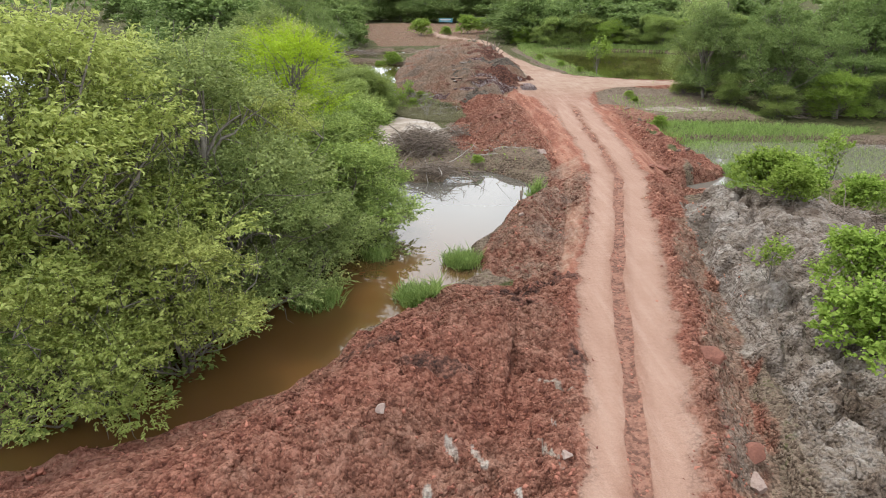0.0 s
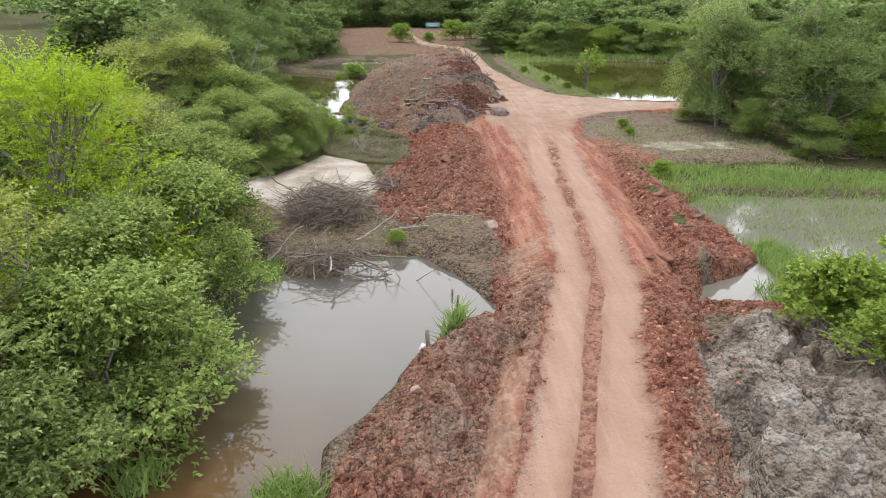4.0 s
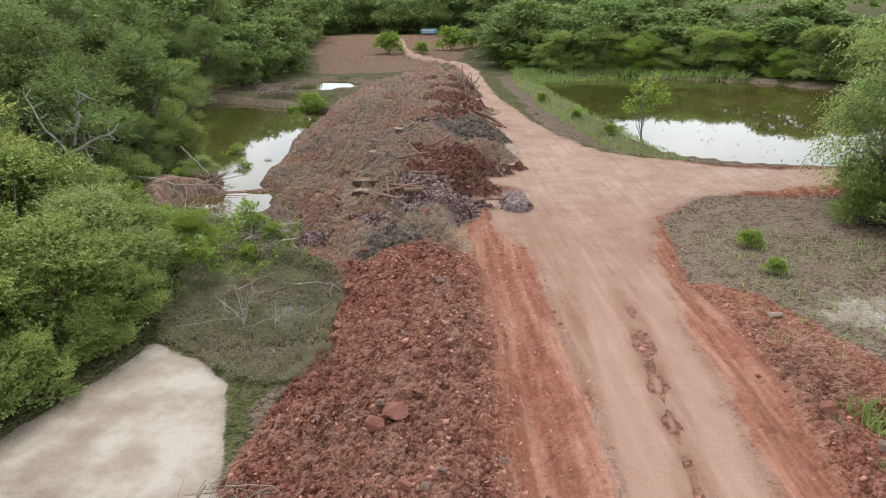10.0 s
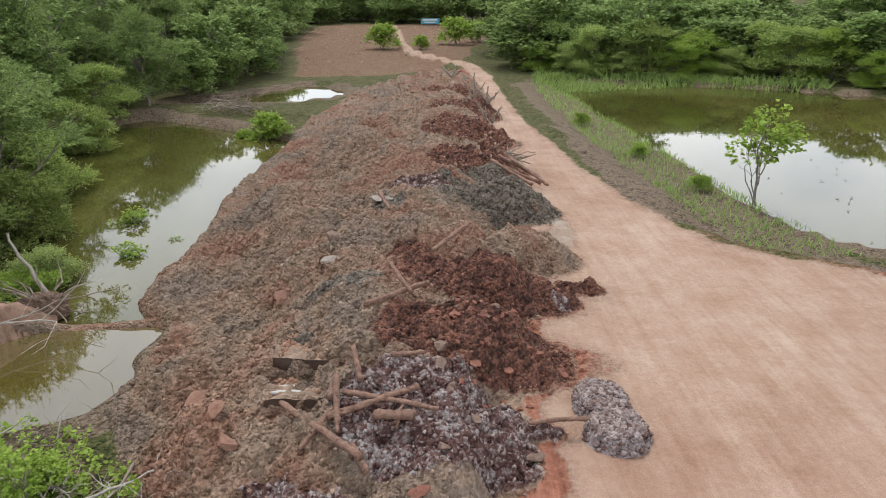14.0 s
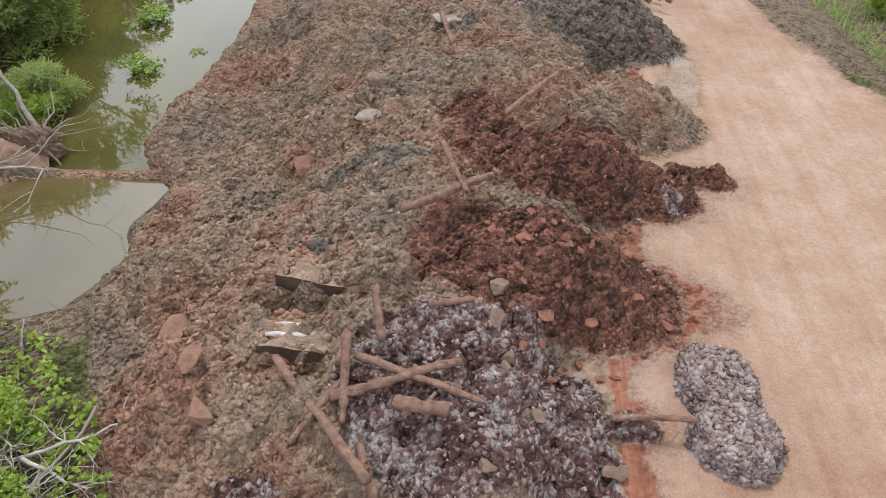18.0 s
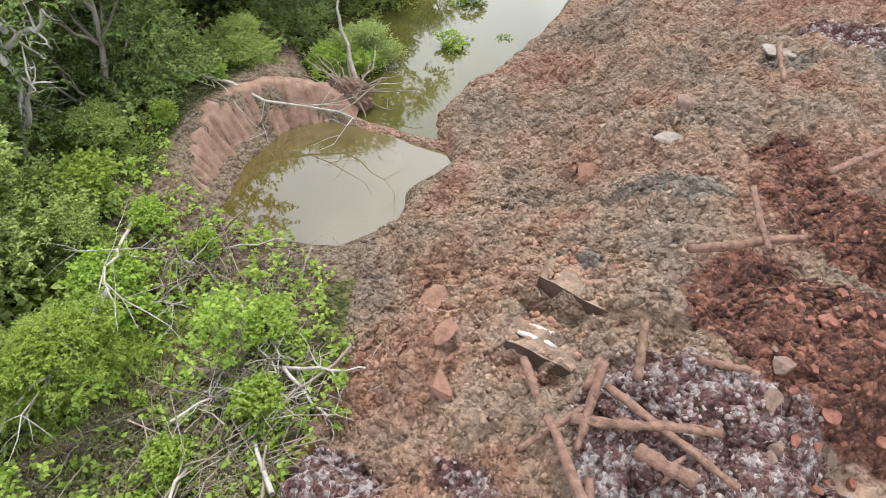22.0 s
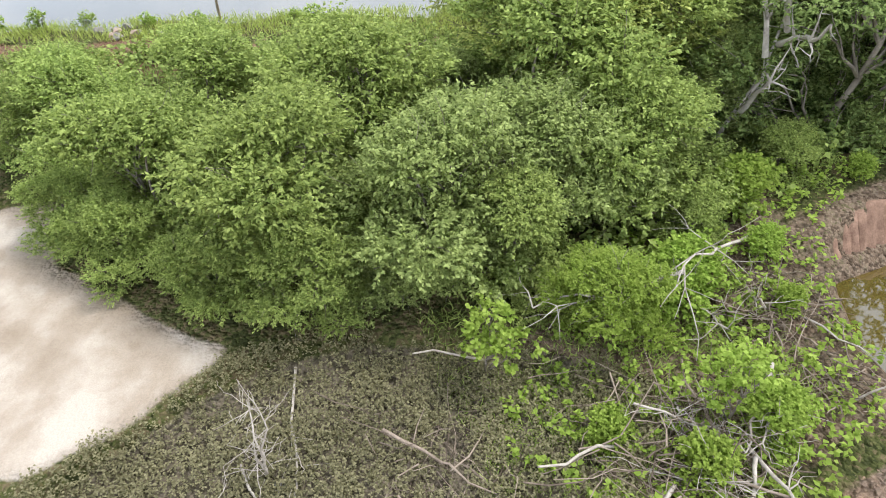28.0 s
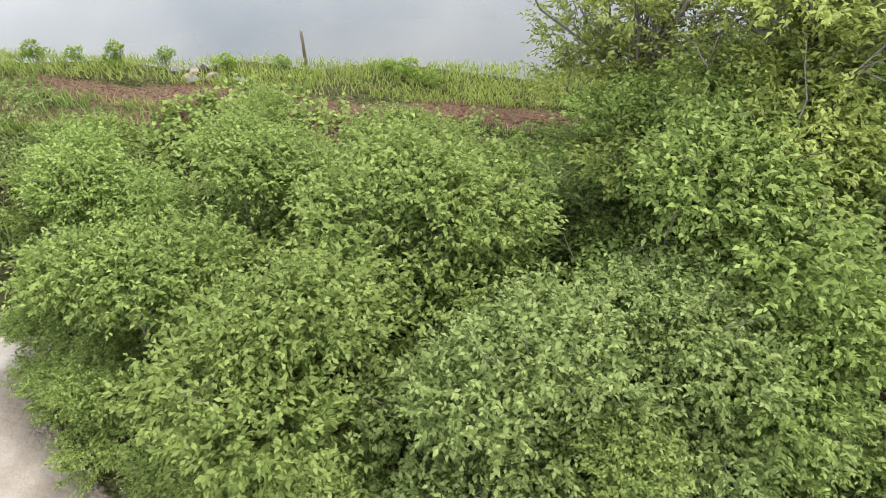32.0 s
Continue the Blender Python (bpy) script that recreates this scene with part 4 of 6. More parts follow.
def capped(points, radii, sides=8):
    """A closed tapered tube with end caps made of quads."""
    v, f = tube(points, radii, sides)
    n = len(points)
    caps = []
    v = np.concatenate([v, [points[0]], [points[-1]]])
    c0, c1, last = len(v) - 2, len(v) - 1, (n - 1) * sides
    for s in range(0, sides, 2):
        caps.append((c0, (s + 2) % sides, s + 1, s))
        caps.append((c1, last + s, last + s + 1, last + (s + 2) % sides))
    return v, np.concatenate([f, np.array(caps)])


def joined(pieces):
    vs, fs, k = [], [], 0
    for v, f in pieces:
        vs.append(np.asarray(v, float))
        fs.append(np.asarray(f) + k)
        k += len(v)
    return np.concatenate(vs), np.concatenate(fs)


def part(name, me, parent, label=""):
    ob = new(name, me)
    ob.parent = parent
    return tagged(ob, label) if label else ob


def bent(rng, a, b, n=6, wander=0.12):
    a, b = np.array(a, float), np.array(b, float)
    t = np.linspace(0, 1, n)[:, None]
    w = np.linalg.norm(b - a) * wander
    off = np.cumsum(rng.normal(0, w / n ** 0.5, (n, 3)), 0)
    off -= off[0]
    return a + (b - a) * t + off * np.sin(t * math.pi * 0.5)


def make_tree(name, seed, height, radius, leaf, count, per, size, label, category="tree", lobes=9, stem=0.14, low=0.35, droop=0.0,
              twig=0.45, narrow=0.42, bark=None, bare=0, stems=1, split=False, grain=1.0, flat=1.0, level=1.0):
    """A tree or bush: an empty at its foot with a trunk, limbs and a crown of leafy twigs."""
    rng = np.random.default_rng(seed)
    root = tagged(new(name), label, category)
    lob = []
    for i in range(lobes):
        a, q = rng.uniform(0, 2 * math.pi), rng.uniform(0, 1) ** 0.6
        zz = rng.uniform(low, 0.86) * height
        spreadr = radius * (0.72 + 0.2 * (grain < 1)) * q * (1 - 0.55 * max(0, zz / height - 0.5) * 2)
        s = radius * rng.uniform(0.32, 0.55) * grain
        lob.append((spreadr * math.cos(a), spreadr * math.sin(a), zz, s, s * rng.uniform(0.8, 1.1), s * rng.uniform(0.55, 0.85) * flat))
    lob.append((0, 0, height * 0.84, radius * 0.42 * grain, radius * 0.42 * grain, height * 0.15 * grain))
    wood = []
    for k in range(stems):
        foot = (rng.normal(0, 0.15) * (stems > 1), rng.normal(0, 0.15) * (stems > 1), -0.3)
        top = (rng.normal(0, radius * 0.2), rng.normal(0, radius * 0.2), height * 0.8)
        line = bent(rng, foot, top, 8, 0.08)
        wood.append(tube(line, np.linspace(stem, stem * 0.25, 8), 7))
        if k == 0:
            spine = line
    limbs = []
    for x, y, zz, *_ in lob:
        j = int(np.clip((zz / height - 0.3) / 0.8 * 8, 1, 6))
        line = bent(rng, spine[j], (x, y, zz), 6, 0.15)
        limbs = []
        limbs.append(tube(line, np.linspace(stem * 0.5, stem * 0.12, 6), 5))
        for _ in range(3 + bare):
            tip = np.array([x, y, zz]) + unit(rng.normal(0, 1, 3) + np.array([0, 0, 0.4])) * radius * rng.uniform(0.3, 0.55)
            limbs.append(tube(bent(rng, line[rng.integers(2, 6)], tip, 5, 0.15), np.linspace(stem * 0.18, 0.006, 5), 4))
        if split:
            part("limb", mesh_from("limb", *joined(limbs), bark or BARK), root)
        else:
            wood += limbs
    part("trunk", mesh_from("trunk", *joined(wood), bark or BARK), root)
    part("crown", mesh_from("crown", *sprays(rng, lob, count, per, size, twig, droop, narrow=narrow, level=level), leaf), root)
    return root


def plant(proto, x, y, turn=0.0, size=1.0, tall=1.0, zz=None, label=""):
    m = pose(x, y, ground_z(x, y) if zz is None else zz, 0, 0, turn) @ Matrix.Diagonal((size, size, size * tall, 1))
    if proto.get("placed"):
        ob = copy_thing(proto, m)
    else:
        proto["placed"], ob = 1, proto
        proto.matrix_basis = m
    if label:
        ob["label"] = label
    return ob


rng = np.random.default_rng(5)
BROAD = [make_tree("tree", 11 + i, 8.0, 3.3, LEAF_NEAR if i != 1 else LEAF_DULL, 2400, 12, 0.145, "broad-leaved green tree in the waterside thicket", lobes=30, low=0.22, split=True, narrow=0.23, twig=0.7, grain=0.6, flat=0.55, level=0.55) for i in range(3)]
DEEP = [make_tree("tree", 21 + i, 8.5, 3.5, LEAF_FAR, 2700, 12, 0.155, "dense dark-green tree at the forest's edge", lobes=26, low=0.04, narrow=0.23, twig=0.65, grain=0.72, flat=0.7, level=0.7) for i in range(2)]
BUSH = [make_tree("bush", 31 + i, 4.6, 2.5, (LEAF, LEAF, LEAF_BRIGHT, LEAF_DULL)[i], 3000, 12, 0.132, "dense green bush growing at the water's edge", "bush", lobes=24, low=0.05, stem=0.07, stems=4, narrow=0.26, twig=0.6, grain=0.72, flat=0.75, level=0.7) for i in range(4)]
SHRUB = [make_tree("shrub", 41 + i, 1.8, 1.3, LEAF_BRIGHT, 600, 9, 0.14, "low fresh-green shrub on bare earth", "shrub", lobes=8, low=0.12, stem=0.035, stems=4) for i in range(2)]
FAR = [make_tree("tree", 51 + i, 10.0, 4.3, LEAF_FAR, 1300, 8, 0.36, "tall green tree of the surrounding forest", lobes=15, low=0.06, twig=0.8) for i in range(3)]
LIME = make_tree("tree", 61, 6.6, 2.5, LEAF_LIME, 1700, 20, 0.085, "lime-green feathery tree standing out from darker trees", lobes=30, low=0.16, twig=0.85, narrow=0.24, split=True, grain=0.75, flat=0.5, level=0.45)
WEEP = make_tree("tree", 63, 9.0, 3.0, LEAF_DULL, 1900, 10, 0.14, "weeping tree with drooping fine foliage", lobes=11, low=0.2, droop=0.7, twig=1.2, narrow=0.24, split=True)
SAPLING = make_tree("sapling", 65, 3.4, 1.3, LEAF_BRIGHT, 130, 8, 0.17, "slender young tree with sparse leaves beside the water", "tree", lobes=7, low=0.4, stem=0.06, twig=0.4, split=True)
plant(LIME, -10.4, 20.2, 0, 1.0, 1.1)
plant(SAPLING, 14.2, 62.6, 40, 1.1)
plant(SAPLING, 15.6, 23.2, 130, 0.75)
for k, (x, y, s) in enumerate([(-12.6, 7.5, .95), (-11.4, 11.5, .95), (-14.5, 14, .95), (-10.6, 16, .75), (-13.8, 24, .95), (-11.2, 26.8, .7), (-14.5, 25.5, .85), (-11.8, 29.4, .65), (-14.5, 9, 1.05),
                              (-13.2, 50.5, .7), (-16, 53, 1.0), (-16.8, 58, 1.05), (-19, 64, 1.1), (-21, 71, 1.1), (-22.5, 78, 1.1), (-22, 85, 1.0), (-16.5, 47.4, 1.0), (-20, 54, 1.1), (-23, 62, 1.1), (-13.5, 57.6, .6), (-14.8, 45.2, .85), (-17.5, 43.6, .8), (-15, 61.5, .9), (-18, 68, 1), (-18.5, 86, .8), (-24, 92, 1.1), (-22, 98, 1.1),
                              (-10.9, 6.6, .62), (-9.8, 9.8, .66), (-12.6, 4.9, .6), (-13.6, 6.9, 1.15)]):
    plant(BROAD[k % 3] if y < 48 else DEEP[k % 2], x, y, 77 * k, s)
for k, (x, y, s) in enumerate([(-13.6, 9.6, .8), (-12.2, 12.8, .85), (-8.5, 12.9, .75), (-8.1, 15.8, 1.1), (-8.3, 18.6, 1.05), (-8.1, 22, 1.05), (-9.0, 25.5, 1.05), (-10.8, 29.8, .8), (-14.6, 6.5, .8),
                              (-11, 34.6, .75), (-9.2, 37.0, .8), (-8.6, 39.6, .85), (-8.9, 42.4, .9), (-11.6, 40.5, .9), (-12.2, 44.6, 1.1), (-12, 37.4, .8), (-10.6, 46.0, .75), (-13.8, 42.2, .58), (-14.4, 46, 1.1), (-12.2, 33.2, .65), (-14.2, 36.0, .6), (-14.4, 39.2, .6),
                              (-10.8, 57, .5), (-13.6, 61, .8), (-15.6, 66, .9), (-18, 74, .9), (-19.8, 81, .9), (-14.2, 48.2, .8), (-12.2, 53.8, .35), (-12.6, 27.5, .8), (-10.4, 23.8, .75), (-11.9, 49.4, .42), (-12.8, 51.6, .45), (-12.6, 54.2, .4), (-9.8, 47.2, .35), (-7.6, 38.6, .42), (-7.4, 40.4, .45), (-7.7, 41.9, .45), (-8.2, 36.6, .42), (-9.1, 35.2, .4), (-8.6, 43.8, .6), (-15, 43.8, .8), (-10.2, 44.4, .85)]):
    plant(BUSH[(0, 1, 3, 1, 0)[k % 5]], x, y, 63 * k, s)
for k, (x, y, s) in enumerate([(17.8, 44, .8), (19.5, 47, .95), (22, 42, .9), (25, 46, 1.0), (21, 39.0, .7), (26, 39.5, .9), (30, 43, 1.0), (24, 50, .9), (30, 47.5, .9), (34, 40, 1.0)]):
    plant(DEEP[k % 2], x, y, 50 * k, s * 1.05)
for k, (x, y, s) in enumerate([(18.2, 41, .6), (20.5, 37.6, .6), (24.3, 37.2, .7), (28, 37.5, .8), (17, 46, .5), (33, 36, .9), (15.5, 100, .9), (19.6, 98.9, .6), (24, 98.3, 1.1), (28.3, 97.3, .7), (33, 95.6, 1.2), (38, 91.4, .9), (17, 101, 1.2), (21.5, 100, 1.3), (26.5, 99.5, 1.3), (31.5, 98, 1.3), (14, 106, 1.2), (36.5, 95.5, 1.4), (41, 89, 1.4), (43, 86, 1.1), (12.5, 103, .9)]):
    plant(BUSH[k % 3], x, y, 50 * k, s)
plant(WEEP, 18.6, 47.3, 0, 0.9)
for k, (x, y, s) in enumerate([(8.9, 17.4, .95), (8.6, 15.2, .7), (10.4, 17.8, 1.0), (13.1, 16.9, 1.1), (5.6, 5.6, 1.0), (4.7, 2.9, 1.1), (6.4, 7.4, .8), (10.6, 33.4, .55), (11.7, 43.8, .3), (11.4, 41.6, .35), (-7.9, 76.6, .9), (-9.5, 77.3, .7),
                              (-4, 126, 1.6), (0.8, 125.5, 1.2), (6, 132, 1.8), (9.5, 136, 2.0), (13, 133, 1.9), (-4.4, 28.2, .25), (-1.9, 25.6, .25), (-4.6, 46.4, .5), (-5.6, 47.6, .4), (-5.4, 45.2, .45), (-8.2, 46.6, .6), (-7.8, 48.4, .35), (-10.6, 48.2, .5), (-11.3, 50.6, .35), (-9.2, 48.3, .3), (-11.6, 52.6, .3),
                              (12.8, 64.6, .35), (11.8, 70, .5), (10.9, 78, .4)]):
    plant(SHRUB[k % 2], x, y, 90 * k, s)
for k, (x, y, s) in enumerate([(13.5, 108, 1.0), (18, 104, .8), (22.5, 103, 1.0), (27, 102, .85), (31, 101, 1.05), (35.5, 99, .9), (40, 95, 1.0), (44, 90, 1.1), (47, 84, 1.0), (51, 76, 1.1), (16, 113, 1.1), (25, 109, 1.1), (33, 106, 1.1), (-17, 90, .7), (-16.5, 96, .75), (-15.5, 102, .8), (-16, 108, .85), (-18, 115, .9), (-19, 123, .9), (-20.5, 132, 1.0), (-21, 142, 1.0), (-22, 153, 1.0), (-22, 165, 1.1), (-23.5, 104, 1.0), (-26, 118, 1.1)]):
    plant(FAR[k % 3], x, y, 97 * k, s, 0.75 if x > 0 else 1.0)
for k in range(190):
    u, v = rng.random(2)
    if k < 55:
        y = 50 + 120 * v
        x = -20 - 0.42 * max(0, y - 48) * u - 3 * u
        if y > 100:
            x = -16 - 0.1 * (y - 100) - 40 * u ** 1.5
    elif k < 95:
        x, y = 12 + 62 * u, 102 + 70 * v
    elif k < 125:
        x, y = 34 + 40 * u, 34 + 21 * v
    elif k < 165:
        x, y = -60 + 120 * u, 178 + 12 * v
    else:
        x, y = -90 + 200 * u, 192 + 30 * v
    plant(FAR[k % 3], x, y, 41 * k, rng.uniform(0.85, 1.3), 0.72 if 55 <= k < 95 else 1.0)


def distant_forest():
    """The woods out to the horizon: thousands of leafy clumps on rolling ground, as one mass."""
    r = np.random.default_rng(8)
    n = 5200
    a, d = r.uniform(0, 2 * math.pi, n), 150 + 700 * r.random(n) ** 1.6
    x, y = d * np.sin(a), 60 + d * np.cos(a)
    keep = ~((x < -15) & (x > -300) & (y < 175)) & ((np.abs(x) > 80) | (y > 215) | (y < -30))
    x, y = x[keep], y[keep]
    zz = heights(x, y)
    lob = np.stack([x, y, zz + 5, np.full(x.shape, 5.0), np.full(x.shape, 5.0), np.full(x.shape, 5.5)], -1)
    v, f = sprays(r, lob, 26000, 4, 2.2, 2.0)
    tagged(new("forest", mesh_from("forest", v, f, LEAF_FAR)), "hazy green forest reaching to the horizon", "forest", kind="stuff")


distant_forest()


# ---- loose soil: clods and boulders ----
BOX_V = np.array([(x, y, z) for z in (-1, 1) for y in (-1, 1) for x in (-1, 1)], float) * 0.8
BOX_F = np.array([[0, 2, 3], [0, 3, 1], [4, 5, 7], [4, 7, 6], [0, 1, 5], [0, 5, 4], [2, 6, 7], [2, 7, 3], [0, 4, 6], [0, 6, 2], [1, 3, 7], [1, 7, 5]])


def clods(r, x, y, size, sink=0.45):
    """Angular lumps lying on the ground, each of its own shape."""
    n = len(x)
    jag = 1 + r.uniform(-0.45, 0.3, (n, 8, 1))
    v = (BOX_V[None] + r.uniform(-0.35, 0.35, (n, 8, 3))) * jag * r.uniform(0.6, 1.25, (n, 1, 3)) * 0.72
    lean = r.uniform(-0.8, 0.8, (n, 1))
    v = np.stack([v[..., 0], v[..., 1] * np.cos(lean) - v[..., 2] * np.sin(lean), v[..., 1] * np.sin(lean) + v[..., 2] * np.cos(lean)], -1)
    a = r.uniform(0, 2 * math.pi, n)
    c, s = np.cos(a)[:, None], np.sin(a)[:, None]
    v = np.stack([v[..., 0] * c - v[..., 1] * s, v[..., 0] * s + v[..., 1] * c, v[..., 2]], -1) * (size[:, None, None] * 0.5)
    zz = heights(x, y) + size * (0.5 - sink) * 0.6
    v += np.stack([x, y, zz], -1)[:, None]
    f = BOX_F[None] + (np.arange(n) * 8)[:, None, None]
    return v.reshape(-1, 3), f.reshape(-1, 3)


def scatter(name, mat, label, seed, n, box, where, lo, hi, power=2.6):
    """Many clods over a stretch, kept where the soil's share says so."""
    r = np.random.default_rng(seed)
    x, y = r.uniform(box[0], box[1], n), r.uniform(box[2], box[3], n)
    keep = r.random(n) < where(x, y)
    x, y = x[keep], y[keep]
    patch = 0.75 + 0.5 * rough_field(x, y, 0.9, 2, seed)
    size = (lo + (hi - lo) * r.random(len(x)) ** power) * patch
    v, f = clods(r, x, y, size, 0.8)
    return tagged(new(name, mesh_from(name, v, f, mat)), label, "rubble", kind="stuff")


def share_of(fn):
    def pick(x, y):
        mud, zz, on_road, red, spoil, cut, sand, marsh, tone, groove, wheel, clear, track, pond, smooth_band = land(x, y)
        return np.clip(fn(mud, zz, on_road, red, spoil, cut, tone, groove) * (1 - on_road * (groove < 0.3)) * (1 - 0.85 * smooth_band) * (pond < 0.1) * (marsh < 0.5) * (sand < 0.5), 0, 1)
    return pick


loose = [("brown_rubble", BROWN_CLOD, "crumbled brown clay clods heaped on the spoil bank", 71, 70000, (-7.6, 6, 43.5, 64), share_of(lambda mud, zz, o, red, spoil, cut, tone, g: spoil * (1 - tone[..., 1:].max(-1))), 0.02, 0.17, 5.0),
         ("dark_rubble", DARK_CLOD, "dark red wet clods tipped beside the road", 72, 30000, (-1, 6.6, 45, 88), share_of(lambda mud, zz, o, red, spoil, cut, tone, g: tone[..., 1] + 0.4 * tone[..., 3]), 0.025, 0.17, 4.0),
         ("violet_rubble", GREY_CLOD, "whitish violet clay clods among the logs", 73, 6500, (-2, 3.5, 45, 50), share_of(lambda mud, zz, o, red, spoil, cut, tone, g: tone[..., 2] * 0.8), 0.03, 0.18, 3.0),
         ("far_rubble", BROWN_CLOD, "brown clods on the far part of the spoil bank", 74, 5500, (-7.6, 6, 64, 98), share_of(lambda mud, zz, o, red, spoil, cut, tone, g: spoil), 0.1, 0.4),
         ("red_rubble", RUST_CLOD, "red laterite crumbs on the bank beside the road", 75, 26000, (-3.2, 5, 25, 46), share_of(lambda mud, zz, o, red, spoil, cut, tone, g: red * (1 - spoil)), 0.025, 0.2, 4.5),
         ("near_red_rubble", RED_CLOD, "fine red crumbs on freshly tipped earth", 76, 30000, (-13, 2.5, -2, 20), share_of(lambda mud, zz, o, red, spoil, cut, tone, g: red * 0.75), 0.025, 0.17, 4.2),
         ("berm_rubble", RUST_CLOD, "dark red crumbs along the road shoulder", 77, 18000, (2, 11, 8, 46), share_of(lambda mud, zz, o, red, spoil, cut, tone, g: red * 0.8), 0.035, 0.22, 3.2),
         ("grey_rubble", plain_material("grey_mud_clods", (0.08, 0.062, 0.05), (0.25, 0.21, 0.175), 1.5, random_amount=0.6), "grey mud lumps in the eroded cut", 78, 2200, (1, 12, -4, 19), share_of(lambda mud, zz, o, red, spoil, cut, tone, g: cut * 0.7), 0.04, 0.2),
         ("clearing_rubble", BROWN_CLOD, "clods and stubble on the far clearing", 80, 3500, (-19, 14, 101, 172), lambda x, y: land(x, y)[11] * (1 - land(x, y)[2]), 0.15, 0.7),
         ("mud_rubble", BROWN_CLOD, "brown mud lumps on the pond's shore", 79, 7000, (-9, 4, 21, 31.5), share_of(lambda mud, zz, o, red, spoil, cut, tone, g: mud * (0.25 + 0.75 * step(zz, 0.4, 0.8))), 0.03, 0.2)]
for row in loose:
    scatter(*row)

boulder_mats = {"red": plain_material("red_sandstone", (0.13, 0.055, 0.04), (0.32, 0.14, 0.097), 3.5, bump=0.5), "brown": plain_material("brown_stone", (0.1, 0.065, 0.05), (0.28, 0.19, 0.15), 2.0, bump=0.5),
                "pale": plain_material("pale_pinkish_stone", (0.24, 0.16, 0.13), (0.46, 0.37, 0.32), 3.0, bump=0.4), "white": plain_material("chalky_white_clay", (0.15, 0.115, 0.09), (0.34, 0.3, 0.265), 3.5, bump=0.5), "orange": plain_material("orange_clay_slab", (0.14, 0.07, 0.048), (0.31, 0.175, 0.125), 3.0, bump=0.7)}


def make_boulder(x, y, size, tone, flat=0.75, turn=0.0, tilt=0.0, lift=0.2):
    r = np.random.default_rng(int(abs(x * 131 + y * 977)))
    bm = bmesh.new()
    bmesh.ops.create_icosphere(bm, subdivisions=3, radius=0.5)
    cuts = [(unit(r.normal(0, 1, 3)), r.uniform(0.2, 0.36)) for _ in range(11)]
    for v in bm.verts:
        p = np.array(v.co)
        for c, depth in cuts:
            over = p @ c - depth
            if over > 0:
                p = p - c * over * 0.96
        k = 1 + 0.1 * noise.noise(Vector(p) * 3 + Vector((x, y, 0))) + 0.05 * noise.noise(Vector(p) * 9)
        v.co = Vector(p * k * np.array([1.55, 1.15, flat * 1.2]) * size)
    me = bpy.data.meshes.new("boulder")
    bm.to_mesh(me)
    bm.free()
    me.materials.append(boulder_mats[tone])
    words = {"red": "angular red stone lying on loose earth", "brown": "brown lump of stone in tipped soil", "pale": "pale pinkish rock beside the track", "orange": "orange clay slab in the spoil", "grey": "grey weathered stone in a low heap on the lake bank", "white": "chalky whitish clay lump half sunk in brown spoil"}
    ob = tagged(new("boulder", me), words[tone], "rock", "rocks on the earth banks")
    ob.matrix_basis = pose(x, y, ground_z(x, y) + size * flat * lift, tilt, tilt * 0.5, turn)


for k, (x, y, s, tone) in enumerate([(0.15, 34.8, .5, "red"), (-0.15, 34.5, .42, "red"), (-1.55, 42.2, .4, "red"), (-1.6, 39.7, .36, "red"), (-2.0, 32.6, .45, "brown"), (9.3, 32.0, .6, "red"), (9.0, 30.4, .55, "red"), (-1.0, 27.4, .42, "red"),
                                     (1.45, 25.9, .45, "pale"), (9.1, 26.1, .55, "red"), (7.0, 23.2, .5, "red"), (8.6, 28.4, .5, "red"), (1.3, 2.6, .5, "red"), (1.1, 1.9, .4, "pale"), (-2.5, 2.0, .2, "pale"), (1.75, 5.4, .55, "red"), (-5.85, 3.1, .2, "pale"),
                                     (-1.2, 15.2, .3, "pale"), (6.2, 22.6, .35, "red"), (10, 38.9, .35, "pale"), (1.34, 49.6, .42, "brown"), (2.0, 49.4, .36, "red"), (2.9, 50.6, .26, "red"),
                                     (2.68, 49.61, .24, "red"), (1.96, 48.96, .28, "red"), (1.7, 48.79, .2, "red"), (2.1, 48.66, .2, "red"), (3.05, 48.96, .18, "red"), (2.86, 48.91, .18, "red"), (2.55, 49.23, .22, "red"), (2.36, 49.15, .16, "red"), (2.26, 48.98, .15, "red"), (1.31, 49.01, .34, "brown"), (3.94, 50.07, .28, "red"), (2.47, 50.24, .18, "red"), (1.7, 50.32, .22, "red"), (1.18, 50.48, .2, "red"), (3.24, 49.99, .15, "red"), (3.76, 50.94, .16, "red"), (2.29, 49.38, .15, "red"), (1.48, 48.3, .3, "brown"), (1.88, 47.81, .22, "brown"), (1.32, 46.98, .2, "brown"), (2.9, 47.43, .26, "brown"), (-2.7, 48.2, .36, "orange"), (-2.4, 47.5, .36, "orange"), (1.5, 48.5, .3, "brown"), (1.66, 50.4, .3, "red"), (-1.5, 55.3, .45, "brown"), (2.2, 50.2, .2, "red"), (3.4, 50.1, .22, "red"),
                                     (0.6, 36.9, .35, "red"), (0.9, 31.5, .3, "red"), (2.2, 33.5, .25, "brown"), (-0.6, 37.6, .3, "red"), (9.4, 36.2, .4, "red"), (8.9, 34.6, .35, "red"), (9.9, 27.6, .4, "brown"), (0.9, 46.2, .25, "red"), (5.9, 70.5, .4, "brown"), (8.8, 69, .35, "brown")]):
    make_boulder(x, y, s * (0.68 if 48 < y < 52 and x > 0 else 1), tone, 0.7, 47 * k, 12)
stones = np.random.default_rng(46)
